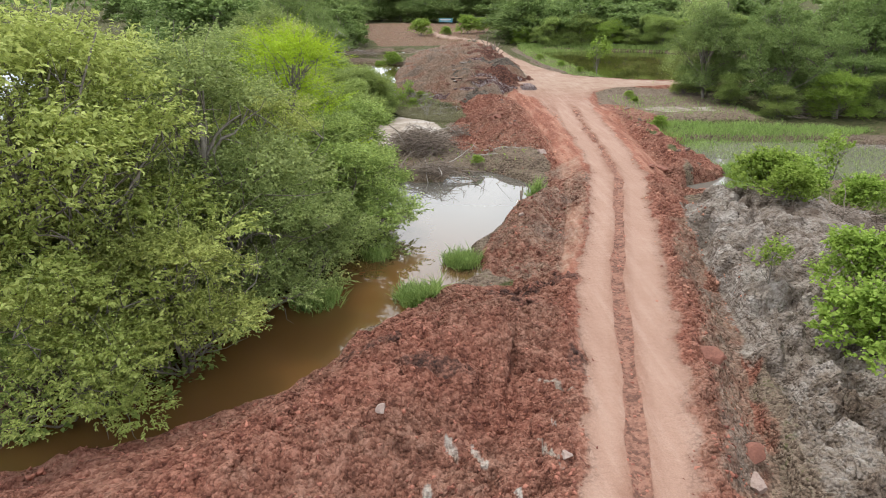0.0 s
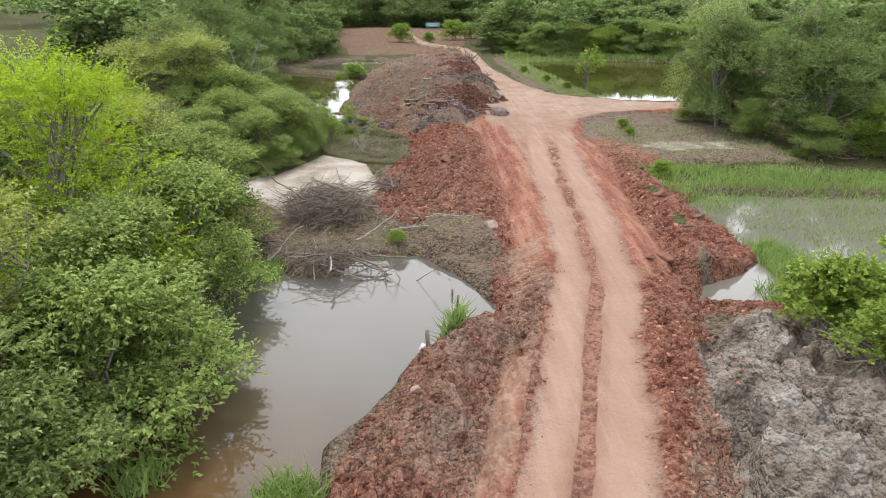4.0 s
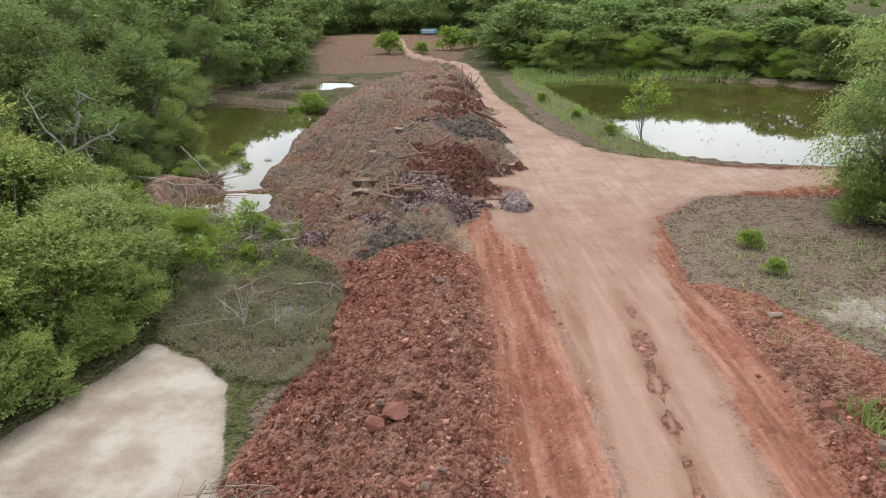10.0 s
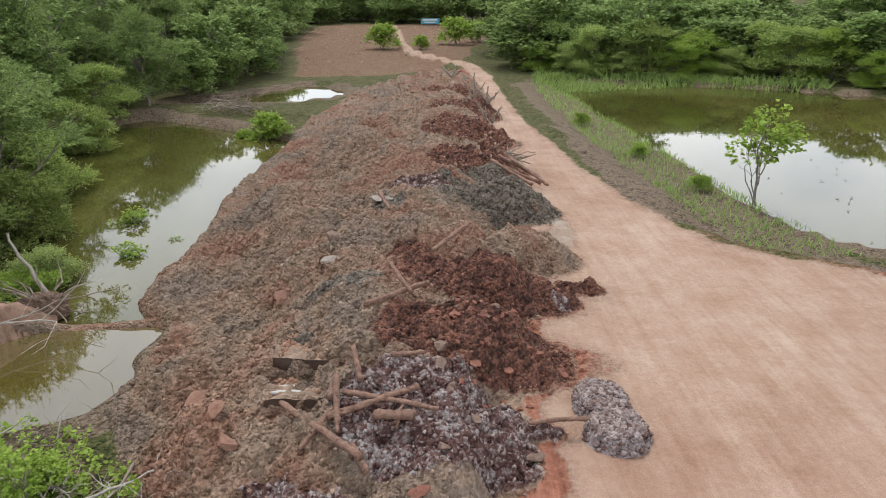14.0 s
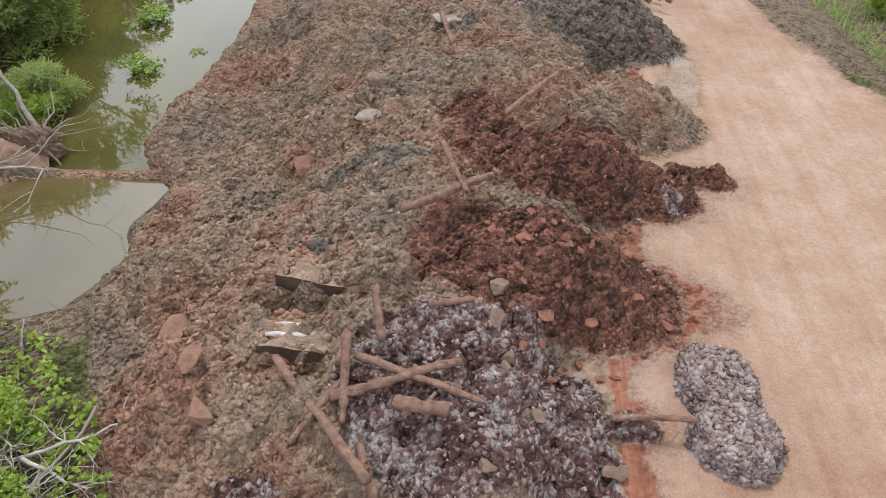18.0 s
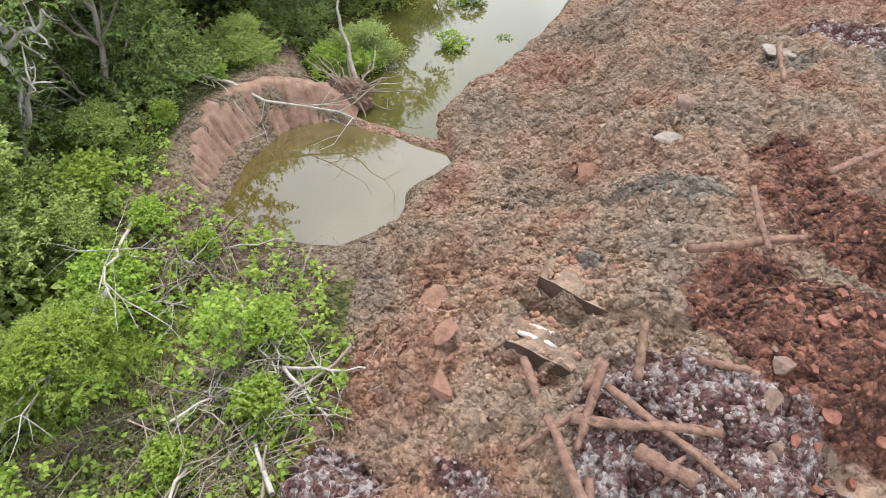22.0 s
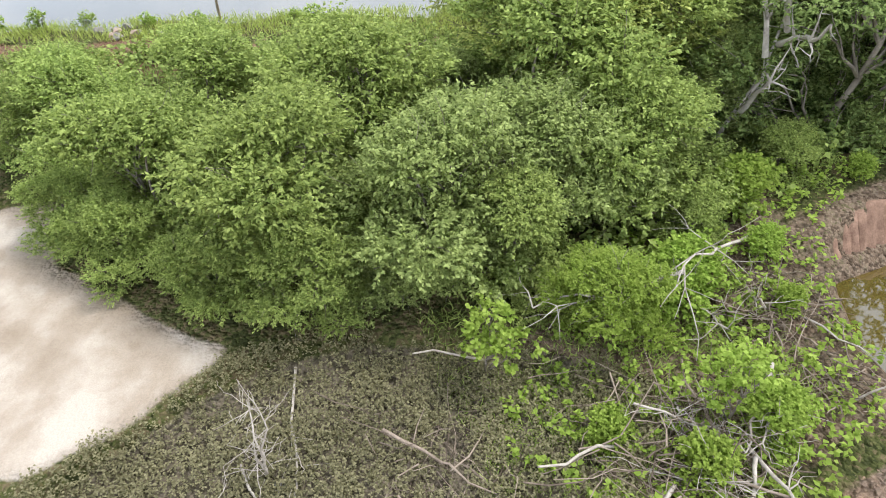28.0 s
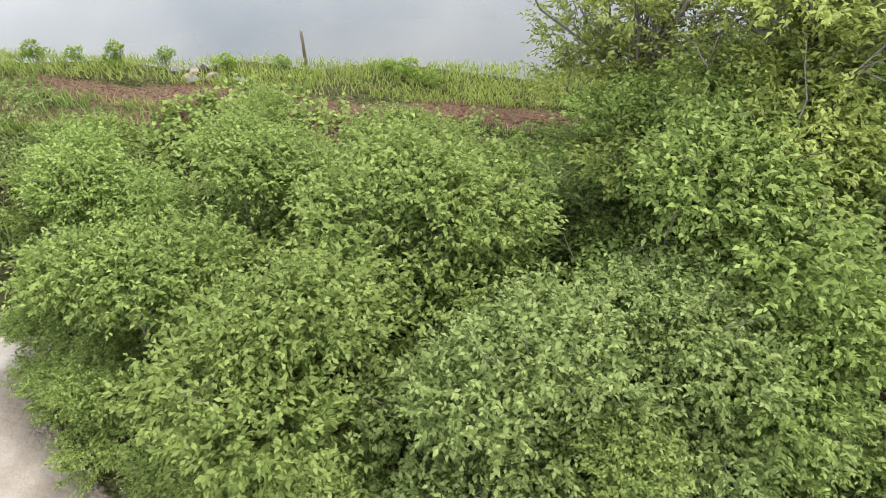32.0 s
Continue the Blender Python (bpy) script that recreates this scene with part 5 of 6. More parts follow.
for k in range(26):
    make_boulder(stones.uniform(-1.6, 1.4), stones.uniform(32, 45), stones.uniform(0.14, 0.3), "red" if k % 4 else "brown", 0.75, 53 * k, 15, 0.1)
for k in range(30):
    make_boulder(stones.uniform(0.6, 3.9), stones.uniform(49.3, 51.6), stones.uniform(0.06, 0.14), "red" if k % 3 else "brown", 0.8, 53 * k, 15, 0.2)
for k in range(14):
    make_boulder(stones.uniform(8.0, 9.8), stones.uniform(24, 38), stones.uniform(0.15, 0.32), "red" if k % 3 else "brown", 0.75, 53 * k, 15, 0.1)
make_boulder(-1.44, 54.32, 0.42, "white", 0.25, 35, 8, 0.3)
make_boulder(-0.32, 58.88, 0.6, "white", 0.2, 10, 4, 0.3)
make_boulder(-0.9, 50.2, 0.3, "white", 0.25, 80, 6, 0.2)
make_boulder(-3.35, 48.9, 0.5, "orange", 0.35, 60, 20, 0.35)
make_boulder(-2.6, 53.3, 0.55, "orange", 0.32, 70, 40, 0.6)


# ---- logs, roots and dead wood ----
def make_log(a, b, r0, r1, name="log", label="red-stained felled log lying on the spoil", mat=None, seed=0, bits=2):
    """A barked log with a slight bend, knots and broken ends."""
    r = np.random.default_rng(seed)
    a = (a[0], a[1], max(a[2], ground_z(a[0], a[1]) + r0 * 0.8))
    b = (b[0], b[1], max(b[2], ground_z(b[0], b[1]) + r1 * 0.8))
    mz = ground_z((a[0] + b[0]) / 2, (a[1] + b[1]) / 2) + r0 * 0.6 - (a[2] + b[2]) / 2
    if mz > 0:
        a, b = (a[0], a[1], a[2] + mz), (b[0], b[1], b[2] + mz)
    line = bent(r, a, b, 9, 0.035)
    line = bent(r, a, b, 15, 0.018)
    rad = 0.86 * np.interp(np.linspace(0, 8, 15), range(9), np.linspace(r0, r1, 9)) * r.uniform(0.72, 0.98, 15)
    root = tagged(new(name), label, "log", "felled logs")
    pieces = [capped(line - np.array(a), rad, 10)]
    pieces[0] = (pieces[0][0] + r.normal(0, r0 * 0.09, pieces[0][0].shape), pieces[0][1])
    part("stem", mesh_from("stem", *joined(pieces), mat or LOG), root)
    for _ in range(bits):
        k = r.integers(3, 12)
        tip = line[k] + unit(r.normal(0, 1, 3) + np.array([0, 0, 0.6])) * rad[k] * r.uniform(1.5, 2.6)
        part("knot", mesh_from("knot", *capped(np.array([line[k], (line[k] + tip) / 2, tip]) - np.array(a), [rad[k] * 0.55, rad[k] * 0.4, rad[k] * 0.25], 6), mat or LOG), root)
    root.location = a
    return root


for k, (a, b, r0, r1) in enumerate([
        ((-1.58, 48.29, 1.45), (0.0, 46.55, 1.55), .075, .085), ((-0.46, 48.24, 1.95), (1.21, 47.73, 1.95), .075, .06), ((-0.66, 47.63, 1.8), (0.92, 48.21, 1.98), .085, .075),
        ((-0.34, 49.11, 2.35), (-0.12, 48.45, 1.9), .085, .075), ((-0.57, 48.37, 2.2), (-0.48, 47.35, 1.75), .085, .06), ((0.13, 47.62, 1.9), (0.85, 47.53, 1.92), .12, .11),
        ((-0.21, 47.13, 1.7), (0.07, 46.5, 1.65), .07, .085), ((-0.22, 50.71, 2.4), (1.19, 51.81, 2.35), .09, .08), ((0.24, 52.29, 2.65), (0.73, 51.26, 2.4), .07, .06),
        ((1.25, 54.15, 2.15), (2.28, 55.64, 2.35), .08, .07), ((2.87, 48.07, 1.2), (3.96, 48.18, 1.35), .055, .06), ((-1.06, 47.09, 1.6), (-0.6, 47.82, 1.85), .05, .06),
        ((-0.3, 57.44, 2.75), (0.01, 56.24, 2.6), .08, .07), ((0.4, 48.95, 2.1), (0.99, 49.2, 2.05), .07, .05), ((-0.7, 48.75, 1.75), (-0.66, 48.1, 1.85), .08, .07),
        ((4.3, 63.46, 1.8), (5.63, 62.97, 1.25), .1, .08), ((4.22, 64.32, 1.9), (5.62, 63.49, 1.35), .1, .09), ((3.73, 63.4, 2.1), (5.2, 62.17, 1.5), .1, .08), ((4.6, 63.9, 2.0), (5.9, 62.6, 1.35), .09, .08),
        ((3.37, 65.29, 1.6), (3.73, 65.41, 2.5), .1, .06), ((4.0, 64.94, 1.8), (4.44, 64.85, 2.5), .1, .05)]):
    make_log(a, b, r0, r1, seed=k)
# dug clay blocks, one with white streaks
WHITEWOOD = plain_material("white_split_sapwood", (0.45, 0.42, 0.38), (0.8, 0.78, 0.74), 6.0)
CHALKY = plain_material("chalky_mineral_streak", (0.36, 0.33, 0.3), (0.62, 0.6, 0.57), 9.0, bump=0.8)


def clay_block(x, y, zz, size, turn, tilt, label, seed):
    """A slab of dug clay: crumbled top, smooth face where the bucket sheared it, its shade put into the colour."""
    root = tagged(new("clay_block"), label, "clay block")
    bm = bmesh.new()
    bmesh.ops.create_cube(bm, size=1)
    bmesh.ops.subdivide_edges(bm, edges=bm.edges[:], cuts=11, use_grid_fill=True)
    for v in bm.verts:
        p = v.co.copy()
        c = Vector((p.x * 2, p.y * 2, p.z * 2))
        k = 1 - 0.1 * max(0.0, abs(c.x) + abs(c.y) - 1.2) - 0.14 * max(0.0, c.y + c.z - 0.8)
        q = Vector((p.x * size[0], p.y * size[1], p.z * size[2])) * k
        rough = 0.035 if c.y < -0.98 else 0.12
        q += Vector((noise.noise(q * 3 + Vector((seed, 0, 0))), noise.noise(q * 3 + Vector((0, seed, 0))), 1.3 * noise.noise(q * 4.5 + Vector((0, 0, seed))))) * rough
        v.co = q
    me = bpy.data.meshes.new("body")
    face = [f for f in bm.faces if f.normal.y < -0.9]
    for f in face:
        f.material_index = 1
    bm.to_mesh(me)
    bm.free()
    me.materials.append(plain_material("crumbly_block_clay", (0.11, 0.075, 0.053), (0.36, 0.26, 0.19), 4.0, bump=1.0))
    # near-black browns paint the shadow on the sheared front face
    me.materials.append(plain_material("sheared_clay_in_shade", (0.035, 0.022, 0.016), (0.1, 0.066, 0.049), 2.5, 0.7, 0.5))
    part("body", me, root)
    r = np.random.default_rng(seed)
    n = 260 if size[0] < 1.5 else 900
    x0, y0 = r.uniform(-0.5, 0.5, n) * size[0] * 0.9, r.uniform(-0.45, 0.5, n) * size[1] * 0.9
    s = 0.02 + 0.09 * r.random(n) ** 3
    pts = [capped(np.array([(a, b, size[2] * 0.42), (a + d * 0.3, b + d * 0.2, size[2] * 0.42 + d * 0.5), (a + d * 0.5, b, size[2] * 0.42 + d * 0.8)]), [d * 0.5, d * 0.6, d * 0.3], 6) for a, b, d in zip(x0, y0, s)]
    tagged(part("crust", mesh_from("crust", *joined(pts), BROWN_CLOD), root, "loose clay crumbs"), kind="stuff")
    root.matrix_basis = pose(x, y, zz, tilt, 0, turn)
    return root


clay_block(-1.1, 50.2, 1.26, (1.95, 1.1, 0.8), -9, -4, "large grey-brown clay block with a sheared face coloured dark as in shade", 3)
split_log = clay_block(-1.45, 48.87, 1.22, (1.1, 0.8, 0.7), -4, -5, "brown clay block with two white mineral streaks", 8)
for a, b in (((-0.42, -0.17, 0.34), (0.16, -0.12, 0.35)), ((-0.38, 0.05, 0.335), (0.22, 0.1, 0.33))):
    part("strip", mesh_from("strip", *capped(np.linspace(a, b, 5) + np.array([(0, 0, 0), (0, .02, 0), (0, -.01, .01), (0, .02, 0), (0, 0, 0)]), [.03, .045, .045, .045, .025], 8), CHALKY), split_log, "chalky white mineral streak")


def dead_branch(seed, lines, thick, label, mat=DEADWOOD, twigs=7, reach=0.5, name="dead_branch", category="branch"):
    """Bare branches: each main line is a part with its side twigs."""
    r = np.random.default_rng(seed)
    root = tagged(new(name), label, category)
    origin = np.array(lines[0][0], float)
    for a, b in lines:
        line = bent(r, a, b, 8, 0.1) - origin
        long = np.linalg.norm(np.array(b) - np.array(a))
        bough = part("branch", mesh_from("branch", *tube(line, np.linspace(thick, thick * 0.35, 8), 6), mat), root)
        for _ in range(twigs):
            k = r.integers(2, 8)
            way = unit(line[k] - line[k - 1] + r.normal(0, 0.55, 3))
            tip = line[k] + way * long * reach * r.uniform(0.3, 1)
            tw = bent(r, line[k], tip, 5, 0.12)
            pieces = [tube(tw, np.linspace(thick * 0.4, 0.004, 5), 4)]
            for _ in range(2):
                j = r.integers(1, 5)
                pieces.append(tube(bent(r, tw[j], tw[j] + unit(tw[j] - tw[j - 1] + r.normal(0, 0.6, 3)) * long * reach * 0.35, 4, 0.1), np.linspace(thick * 0.2, 0.003, 4), 4))
            part("twig", mesh_from("twig", *joined(pieces), mat), bough)
    root.location = origin
    return root


dead_branch(81, [((-5.0, 47.06, .6), (-3.75, 47.5, .75)), ((-4.83, 47.04, .7), (-3.9, 46.85, .45)), ((-6.6, 47.8, .6), (-4.9, 47.1, .65)), ((-6.3, 47.6, .8), (-4.8, 47.2, .65))], 0.035, "bleached fallen branch sprawling over undergrowth", twigs=9)
dead_branch(82, [((-8.4, 46.6, .5), (-6.9, 47.4, .9)), ((-8.6, 47.9, .5), (-7.4, 47.8, .8))], 0.03, "bare grey branch leaning out of the bushes")
dead_branch(83, [((-9.9, 48.6, 0.7), (-7.4, 46.3, 1.7)), ((-7.5, 46.4, 1.6), (-6.9, 43.9, 1.0))], 0.04, "leaning half-fallen grey tree stem")
dead_branch(84, [((-4.2, 45.6, .35), (-3.7, 47.3, .6)), ((-5.5, 45.5, .8), (-5.2, 46.9, .7)), ((-5.8, 46.2, .5), (-4.4, 46.4, .5)), ((-4.9, 45.3, .3), (-4.3, 46.7, .7))], 0.022, "tangle of dry pale sticks on the bank", twigs=12, reach=0.7)
dead_branch(85, [((-12.8, 48.1, .3), (-12.4, 48.9, 4.2)), ((-12.4, 48.8, 3.6), (-11.4, 47.8, 5.4)), ((-12.5, 48.6, 3.0), (-13.4, 48.3, 5.2)), ((-12.45, 48.75, 3.3), (-10.7, 48.4, 4.4)), ((-12.6, 48.4, 1.6), (-11.2, 48.6, 3.2))], 0.068,
            "pale leaning tree with bare white limbs", plain_material("pale_smooth_bark", (0.2, 0.185, 0.165), (0.46, 0.435, 0.4), 3.0), 6, 0.4, "bare_tree", "tree")
dead_branch(86, [((-12.8, 51.9, 1.5), (-9.0, 53.6, .75))], 0.05, "long thin fallen stem across the bank")
dead_branch(87, [((-4.3, 40.4, .05), (-4.5, 40.5, 1.5)), ((-4.3, 40.4, .2), (-4.0, 40.6, 1.3)), ((-4.3, 40.4, .2), (-4.7, 40.2, 1.2))], 0.022, "bare white dead sapling standing in the marsh", twigs=9)
dead_branch(88, [((-3.4, 40.0, .05), (-3.2, 40.2, 1.1))], 0.015, "thin dead sapling standing in the marsh", twigs=8)
dead_branch(89, [((-6.2, 40.3, .18), (-2.6, 40.9, .22)), ((-4.4, 40.0, .2), (-3.0, 40.6, .2))], 0.025, "fallen pale branch lying on marsh plants", twigs=9, reach=0.3)
dead_branch(90, [((-3.8, 43.3, .15), (-1.9, 41.9, .3))], 0.025, "thin grey branch lying at the marsh's edge", twigs=6, reach=0.3)
dead_branch(91, [((-1.6, 24.6, .15), (-3.6, 24.4, .35)), ((-3.4, 24.2, .35), (-1.2, 22.9, .1)), ((-3.6, 24.0, .4), (-2.0, 23.2, .2))], 0.045, "dark dead branch reaching over the pond", TWIG, 8)
dead_branch(92, [((-1.4, 27.4, .6), (1.2, 27.0, .9)), ((-2.2, 26.4, .5), (0.4, 26.2, .75)), ((-3.4, 25.7, .4), (-1.4, 27.4, .6))], 0.03, "dry branches strewn on brown mud", DEADWOOD, 5, 0.3)
dead_branch(93, [((-7.2, 26.0, .4), (-5.6, 24.2, .6)), ((-6.2, 23.9, .35), (-5.3, 25.3, .7)), ((-6.9, 22.9, .3), (-6.0, 22.4, .4))], 0.06, "grey driftwood stems lying by the pond", TWIG, 4, 0.3)
dead_branch(94, [((-7.4, 18.8, .3), (-5.9, 19.4, .9)), ((-7.6, 17.4, .3), (-6.2, 17.0, .8)), ((-7.2, 16.2, .4), (-6.0, 15.6, .6))], 0.025, "bare twigs hanging over the pond's edge", twigs=11, reach=0.7)


def brush_pile(seed, x, y, r, h, n, label="heap of dry grey-brown cut branches on bare ground", boughs=14):
    g = np.random.default_rng(seed)
    root = tagged(new("brush_pile"), label, "brush pile")
    z0 = ground_z(x, y)
    fine = []
    for k in range(n):
        a = g.uniform(0, 2 * math.pi)
        c = np.array([g.normal(0, r * 0.42), g.normal(0, r * 0.42), h * g.uniform(0.05, 0.75)])
        d = np.array([math.cos(a), math.sin(a), g.normal(0.1, 0.35)]) * g.uniform(0.25, 0.6) * r
        w = g.uniform(0.006, 0.018)
        tube_now = tube(bent(g, c - d, c + d, 6, 0.16), np.linspace(w, w * 0.4, 6), 4)
        if k < boughs:
            part("branch", mesh_from("branch", *tube(bent(g, c - d * 1.3, c + d * 1.3, 7, 0.12), np.linspace(w + 0.02, w, 7), 6), DEADWOOD if k % 4 == 0 else TWIG), root)
        else:
            fine.append(tube_now)
    tagged(part("twig_mass", mesh_from("twig_mass", *joined(fine), TWIG), root), kind="stuff")
    root.location = (x, y, z0)
    return root


brush_pile(1, -4.8, 28.8, 1.7, 1.15, 1300)
brush_pile(2, -4.3, 23.9, 1.2, 0.6, 220, "low heap of dead branches at the pond's edge")
brush_pile(3, -2.6, 32.4, 0.9, 0.5, 130, "small heap of dry roots against the red bank")
brush_pile(4, 10.6, 13.8, 1.4, 0.7, 200, "grey brushwood heap under green shrubs")
brush_pile(5, 22.6, 38.6, 1.8, 0.8, 160, "dry brushwood at the foot of the trees")
brush_pile(6, 8.6, 15.8, 0.9, 0.45, 110, "scattered dry twigs below a shrub")
brush_pile(7, -9.4, 55.3, 0.9, 0.7, 150, "tangled roots beside an upturned root plate")
brush_pile(8, -11.6, 83.2, 2.2, 0.5, 140, "dead twigs on the low earth dam")
brush_pile(9, -4.9, 46.2, 1.5, 0.4, 150, "dry twigs covering the bank's foot", 5)
brush_pile(11, -8.0, 48.3, 1.1, 0.2, 80, "dry twigs and roots strewn along the pond's rim", 2)
brush_pile(12, -6.6, 48.8, 0.9, 0.2, 60, "dry twigs and roots strewn along the pond's rim", 2)
brush_pile(13, -4.4, 42.6, 1.6, 0.12, 60, "thin pale sticks lying on marsh plants", 4)
brush_pile(10, 4.6, 66.5, 1.2, 0.6, 90, "dark roots sticking out of dark soil")
for k, (x, y) in enumerate([(3.3, 88.1), (4.4, 81.8), (5.0, 77.9), (4.6, 72.4)]):
    dead_branch(100 + k, [((x, y, ground_z(x, y) - 0.1), (x + 0.3 - 0.2 * k, y, 2.9)), ((x, y, ground_z(x, y)), (x - 0.6, y + 0.1, 2.7)), ((x, y, ground_z(x, y)), (x + 0.7, y - 0.2, 2.5))], 0.09, "dark upturned stump with bare roots", TWIG, 4, 0.4, "stump", "stump")


# ---- uprooted tree with its root plate ----
def uprooted():
    r = np.random.default_rng(17)
    root = tagged(new("uprooted_tree"), "fallen tree with a round brown root plate in the pond", "tree")
    bm = bmesh.new()
    bmesh.ops.create_icosphere(bm, subdivisions=5, radius=0.52)
    for q in bm.verts:
        k = 1 + 0.3 * noise.noise(q.co * 2.6) + 0.22 * noise.noise(q.co * 7) + 0.12 * noise.noise(q.co * 17)
        q.co = Vector((q.co.x * k * 1.2, q.co.y * k * 0.7, q.co.z * k * 0.75))
    me = bpy.data.meshes.new("root_plate")
    bm.to_mesh(me)
    bm.free()
    me.materials.append(plain_material("root_bound_earth", (0.07, 0.045, 0.033), (0.26, 0.175, 0.13), 5.0, bump=0.9))
    part("root_plate", me, root, "clod of brown earth held by roots")
    for k in range(34):
        d = unit(np.array([r.normal(0, 1), r.normal(0, 0.6), r.normal(0.1, 0.7)]))
        part("rootlet", mesh_from("rootlet", *tube(bent(r, d * 0.4, d * r.uniform(0.9, 1.5), 6, 0.2), np.linspace(0.03, 0.006, 6), 5), TWIG), root)
    part("trunk", mesh_from("trunk", *tube(bent(r, (0, 0.2, 0.2), (-2.0, 1.8, 1.2), 8, 0.06), np.linspace(0.075, 0.03, 8), 8), BARK), root, "pale bare trunk")
    root.location = (-9.5, 54.9, 0.35)


uprooted()


# ---- the excavator's cut bank ----
def cut_bank():
    line = np.array([(-8.7, 49.1), (-9.6, 49.5), (-10.3, 50.3), (-10.75, 51.3), (-10.95, 52.3), (-10.7, 53.4), (-10.0, 54.2), (-9.1, 54.6)])
    top = np.array([0.1, 0.5, 0.95, 1.12, 1.2, 1.05, 0.7, 0.15])
    nu, nv = 260, 16
    t = np.linspace(0, len(line) - 1, nu)
    cx, cy, ch = np.interp(t, range(len(line)), line[:, 0]), np.interp(t, range(len(line)), line[:, 1]), np.interp(t, range(len(line)), top)
    d = unit(np.stack([np.gradient(cx), np.gradient(cy)], -1))
    out = np.stack([d[:, 1], -d[:, 0]], -1)
    along = np.cumsum(np.hypot(np.gradient(cx), np.gradient(cy)))
    verts = []
    for j in range(nv):
        h = j / (nv - 1)
        groove = 0.07 * (1 - np.abs(np.sin(along * math.pi / 0.26))) * (1 - 0.2 * h)
        rough = 0.1 * rough_field(along * 3, np.full(nu, h * 2.0), 0.7, 3, 5)
        push = 0.75 * (1 - h) - groove + rough - (0.25 * max(0.0, h - 0.95) / 0.05)
        verts.append(np.stack([cx + out[:, 0] * push, cy + out[:, 1] * push, -0.25 + (ch + 0.25 + 0.06 * rough_field(along, along * 0, 0.5, 2, 6)) * min(1.0, h / 0.92)], -1))
    v = np.concatenate(verts)
    q = (np.arange(nv - 1)[:, None] * nu + np.arange(nu - 1)[None]).ravel()
    me = mesh_from("cut_bank", v, np.stack([q, q + 1, q + nu + 1, q + nu], -1), plain_material("freshly_cut_clay", (0.13, 0.074, 0.052), (0.36, 0.235, 0.172), 4.0, bump=0.7))
    tagged(new("cut_bank", me), "pinkish clay bank scored by an excavator's teeth", "bank", kind="structure")


cut_bank()


# ---- tipped clay cakes beside the road ----
def clay_cake():
    nu, nv = 150, 190
    X, Y = np.meshgrid(np.linspace(3.5, 5.4, nu), np.linspace(47.0, 49.9, nv))
    wob = 0.09 * rough_field(X, Y, 0.35, 3, 91)
    d = np.minimum(np.hypot((X - 4.46) / 0.58, (Y - 49.0) / 0.68), np.hypot((X - 4.52) / 0.62, (Y - 48.1) / 0.6)) + wob
    cell = 1 - np.abs(rough_field(X, Y, 0.2, 3, 92)) * 2
    h = np.where(d < 1.12, 0.26 * (1 - step(d, 0.72, 1.05)) + 0.07 * cell * (1 - step(d, 0.9, 1.08)), -0.4) - 0.02
    base = heights(X.ravel(), Y.ravel()).reshape(X.shape)
    v = np.stack([X, Y, base + h], -1).reshape(-1, 3)
    q = (np.arange(nv - 1)[:, None] * nu + np.arange(nu - 1)[None])
    keep = (d[:-1, :-1] < 1.1)
    q = q[keep]
    me = mesh_from("clay_cake", v, np.stack([q, q + 1, q + nu + 1, q + nu], -1), plain_material("silvery_violet_clay", (0.085, 0.05, 0.048), (0.46, 0.42, 0.43), 9.0, 0.6, 0.9))
    r = np.random.default_rng(95)
    x, y = r.uniform(3.6, 5.3, 5200), r.uniform(47.2, 49.7, 5200)
    dd = np.minimum(np.hypot((x - 4.46) / 0.58, (y - 49.0) / 0.68), np.hypot((x - 4.52) / 0.62, (y - 48.1) / 0.6)) + 0.09 * rough_field(x, y, 0.35, 3, 91)
    x, y, dd = x[dd < 1.0], y[dd < 1.0], dd[dd < 1.0]
    cv, cf = clods(r, x, y, 0.03 + 0.11 * r.random(len(x)) ** 2)
    cv[:, 2] += np.repeat(0.26 * (1 - step(dd, 0.72, 1.05)) + 0.02, 8)
    cake = new("clay_cake", me)
    tagged(part("crust", mesh_from("crust", cv, cf, GREY_CLOD), cake, "crackled silvery crumbs"), kind="stuff")
    tagged(cake, "silvery grey-violet clay cake dropped on the road's edge", "clay heap")


clay_cake()


# ---- posts, sign and stones ----
def post(x, y, h, r, label, z0=None, lean=0.0):
    root = tagged(new("post"), label, "post")
    g = np.random.default_rng(int(abs(x * 50 + y * 7)))
    line = bent(g, (0, 0, -0.4), (lean, 0, h), 7, 0.02)
    part("shaft", mesh_from("shaft", *capped(line, np.full(7, r) * g.uniform(0.85, 1.1, 7), 8), TWIG), root)
    root.location = (x, y, ground_z(x, y) if z0 is None else z0)
    return root


p = post(-0.95, 17.1, 1.25, 0.05, "weathered wooden post with a pale rag in the pond bank", 0.15)
part("rag", mesh_from("rag", *leaves(np.random.default_rng(3), np.array([[0.05, 0, 0.9], [-0.05, 0, 0.86], [0.04, 0, 0.85]]), unit(np.array([[0.6, 0, -0.6], [-0.7, 0, -0.4], [0.3, 0.3, -0.8]])), 0.28, 0.5), WHITEWOOD), p, "pale cloth scrap")
post(-0.02, 20.85, 0.45, 0.035, "short dark stake standing in the pond", 0.0)
post(-0.13, 21.75, 0.25, 0.03, "short dark stake standing in the pond", 0.0)
post(-20.3, 34.0, 1.15, 0.05, "leaning wooden post on the lake bank", None, 0.08)


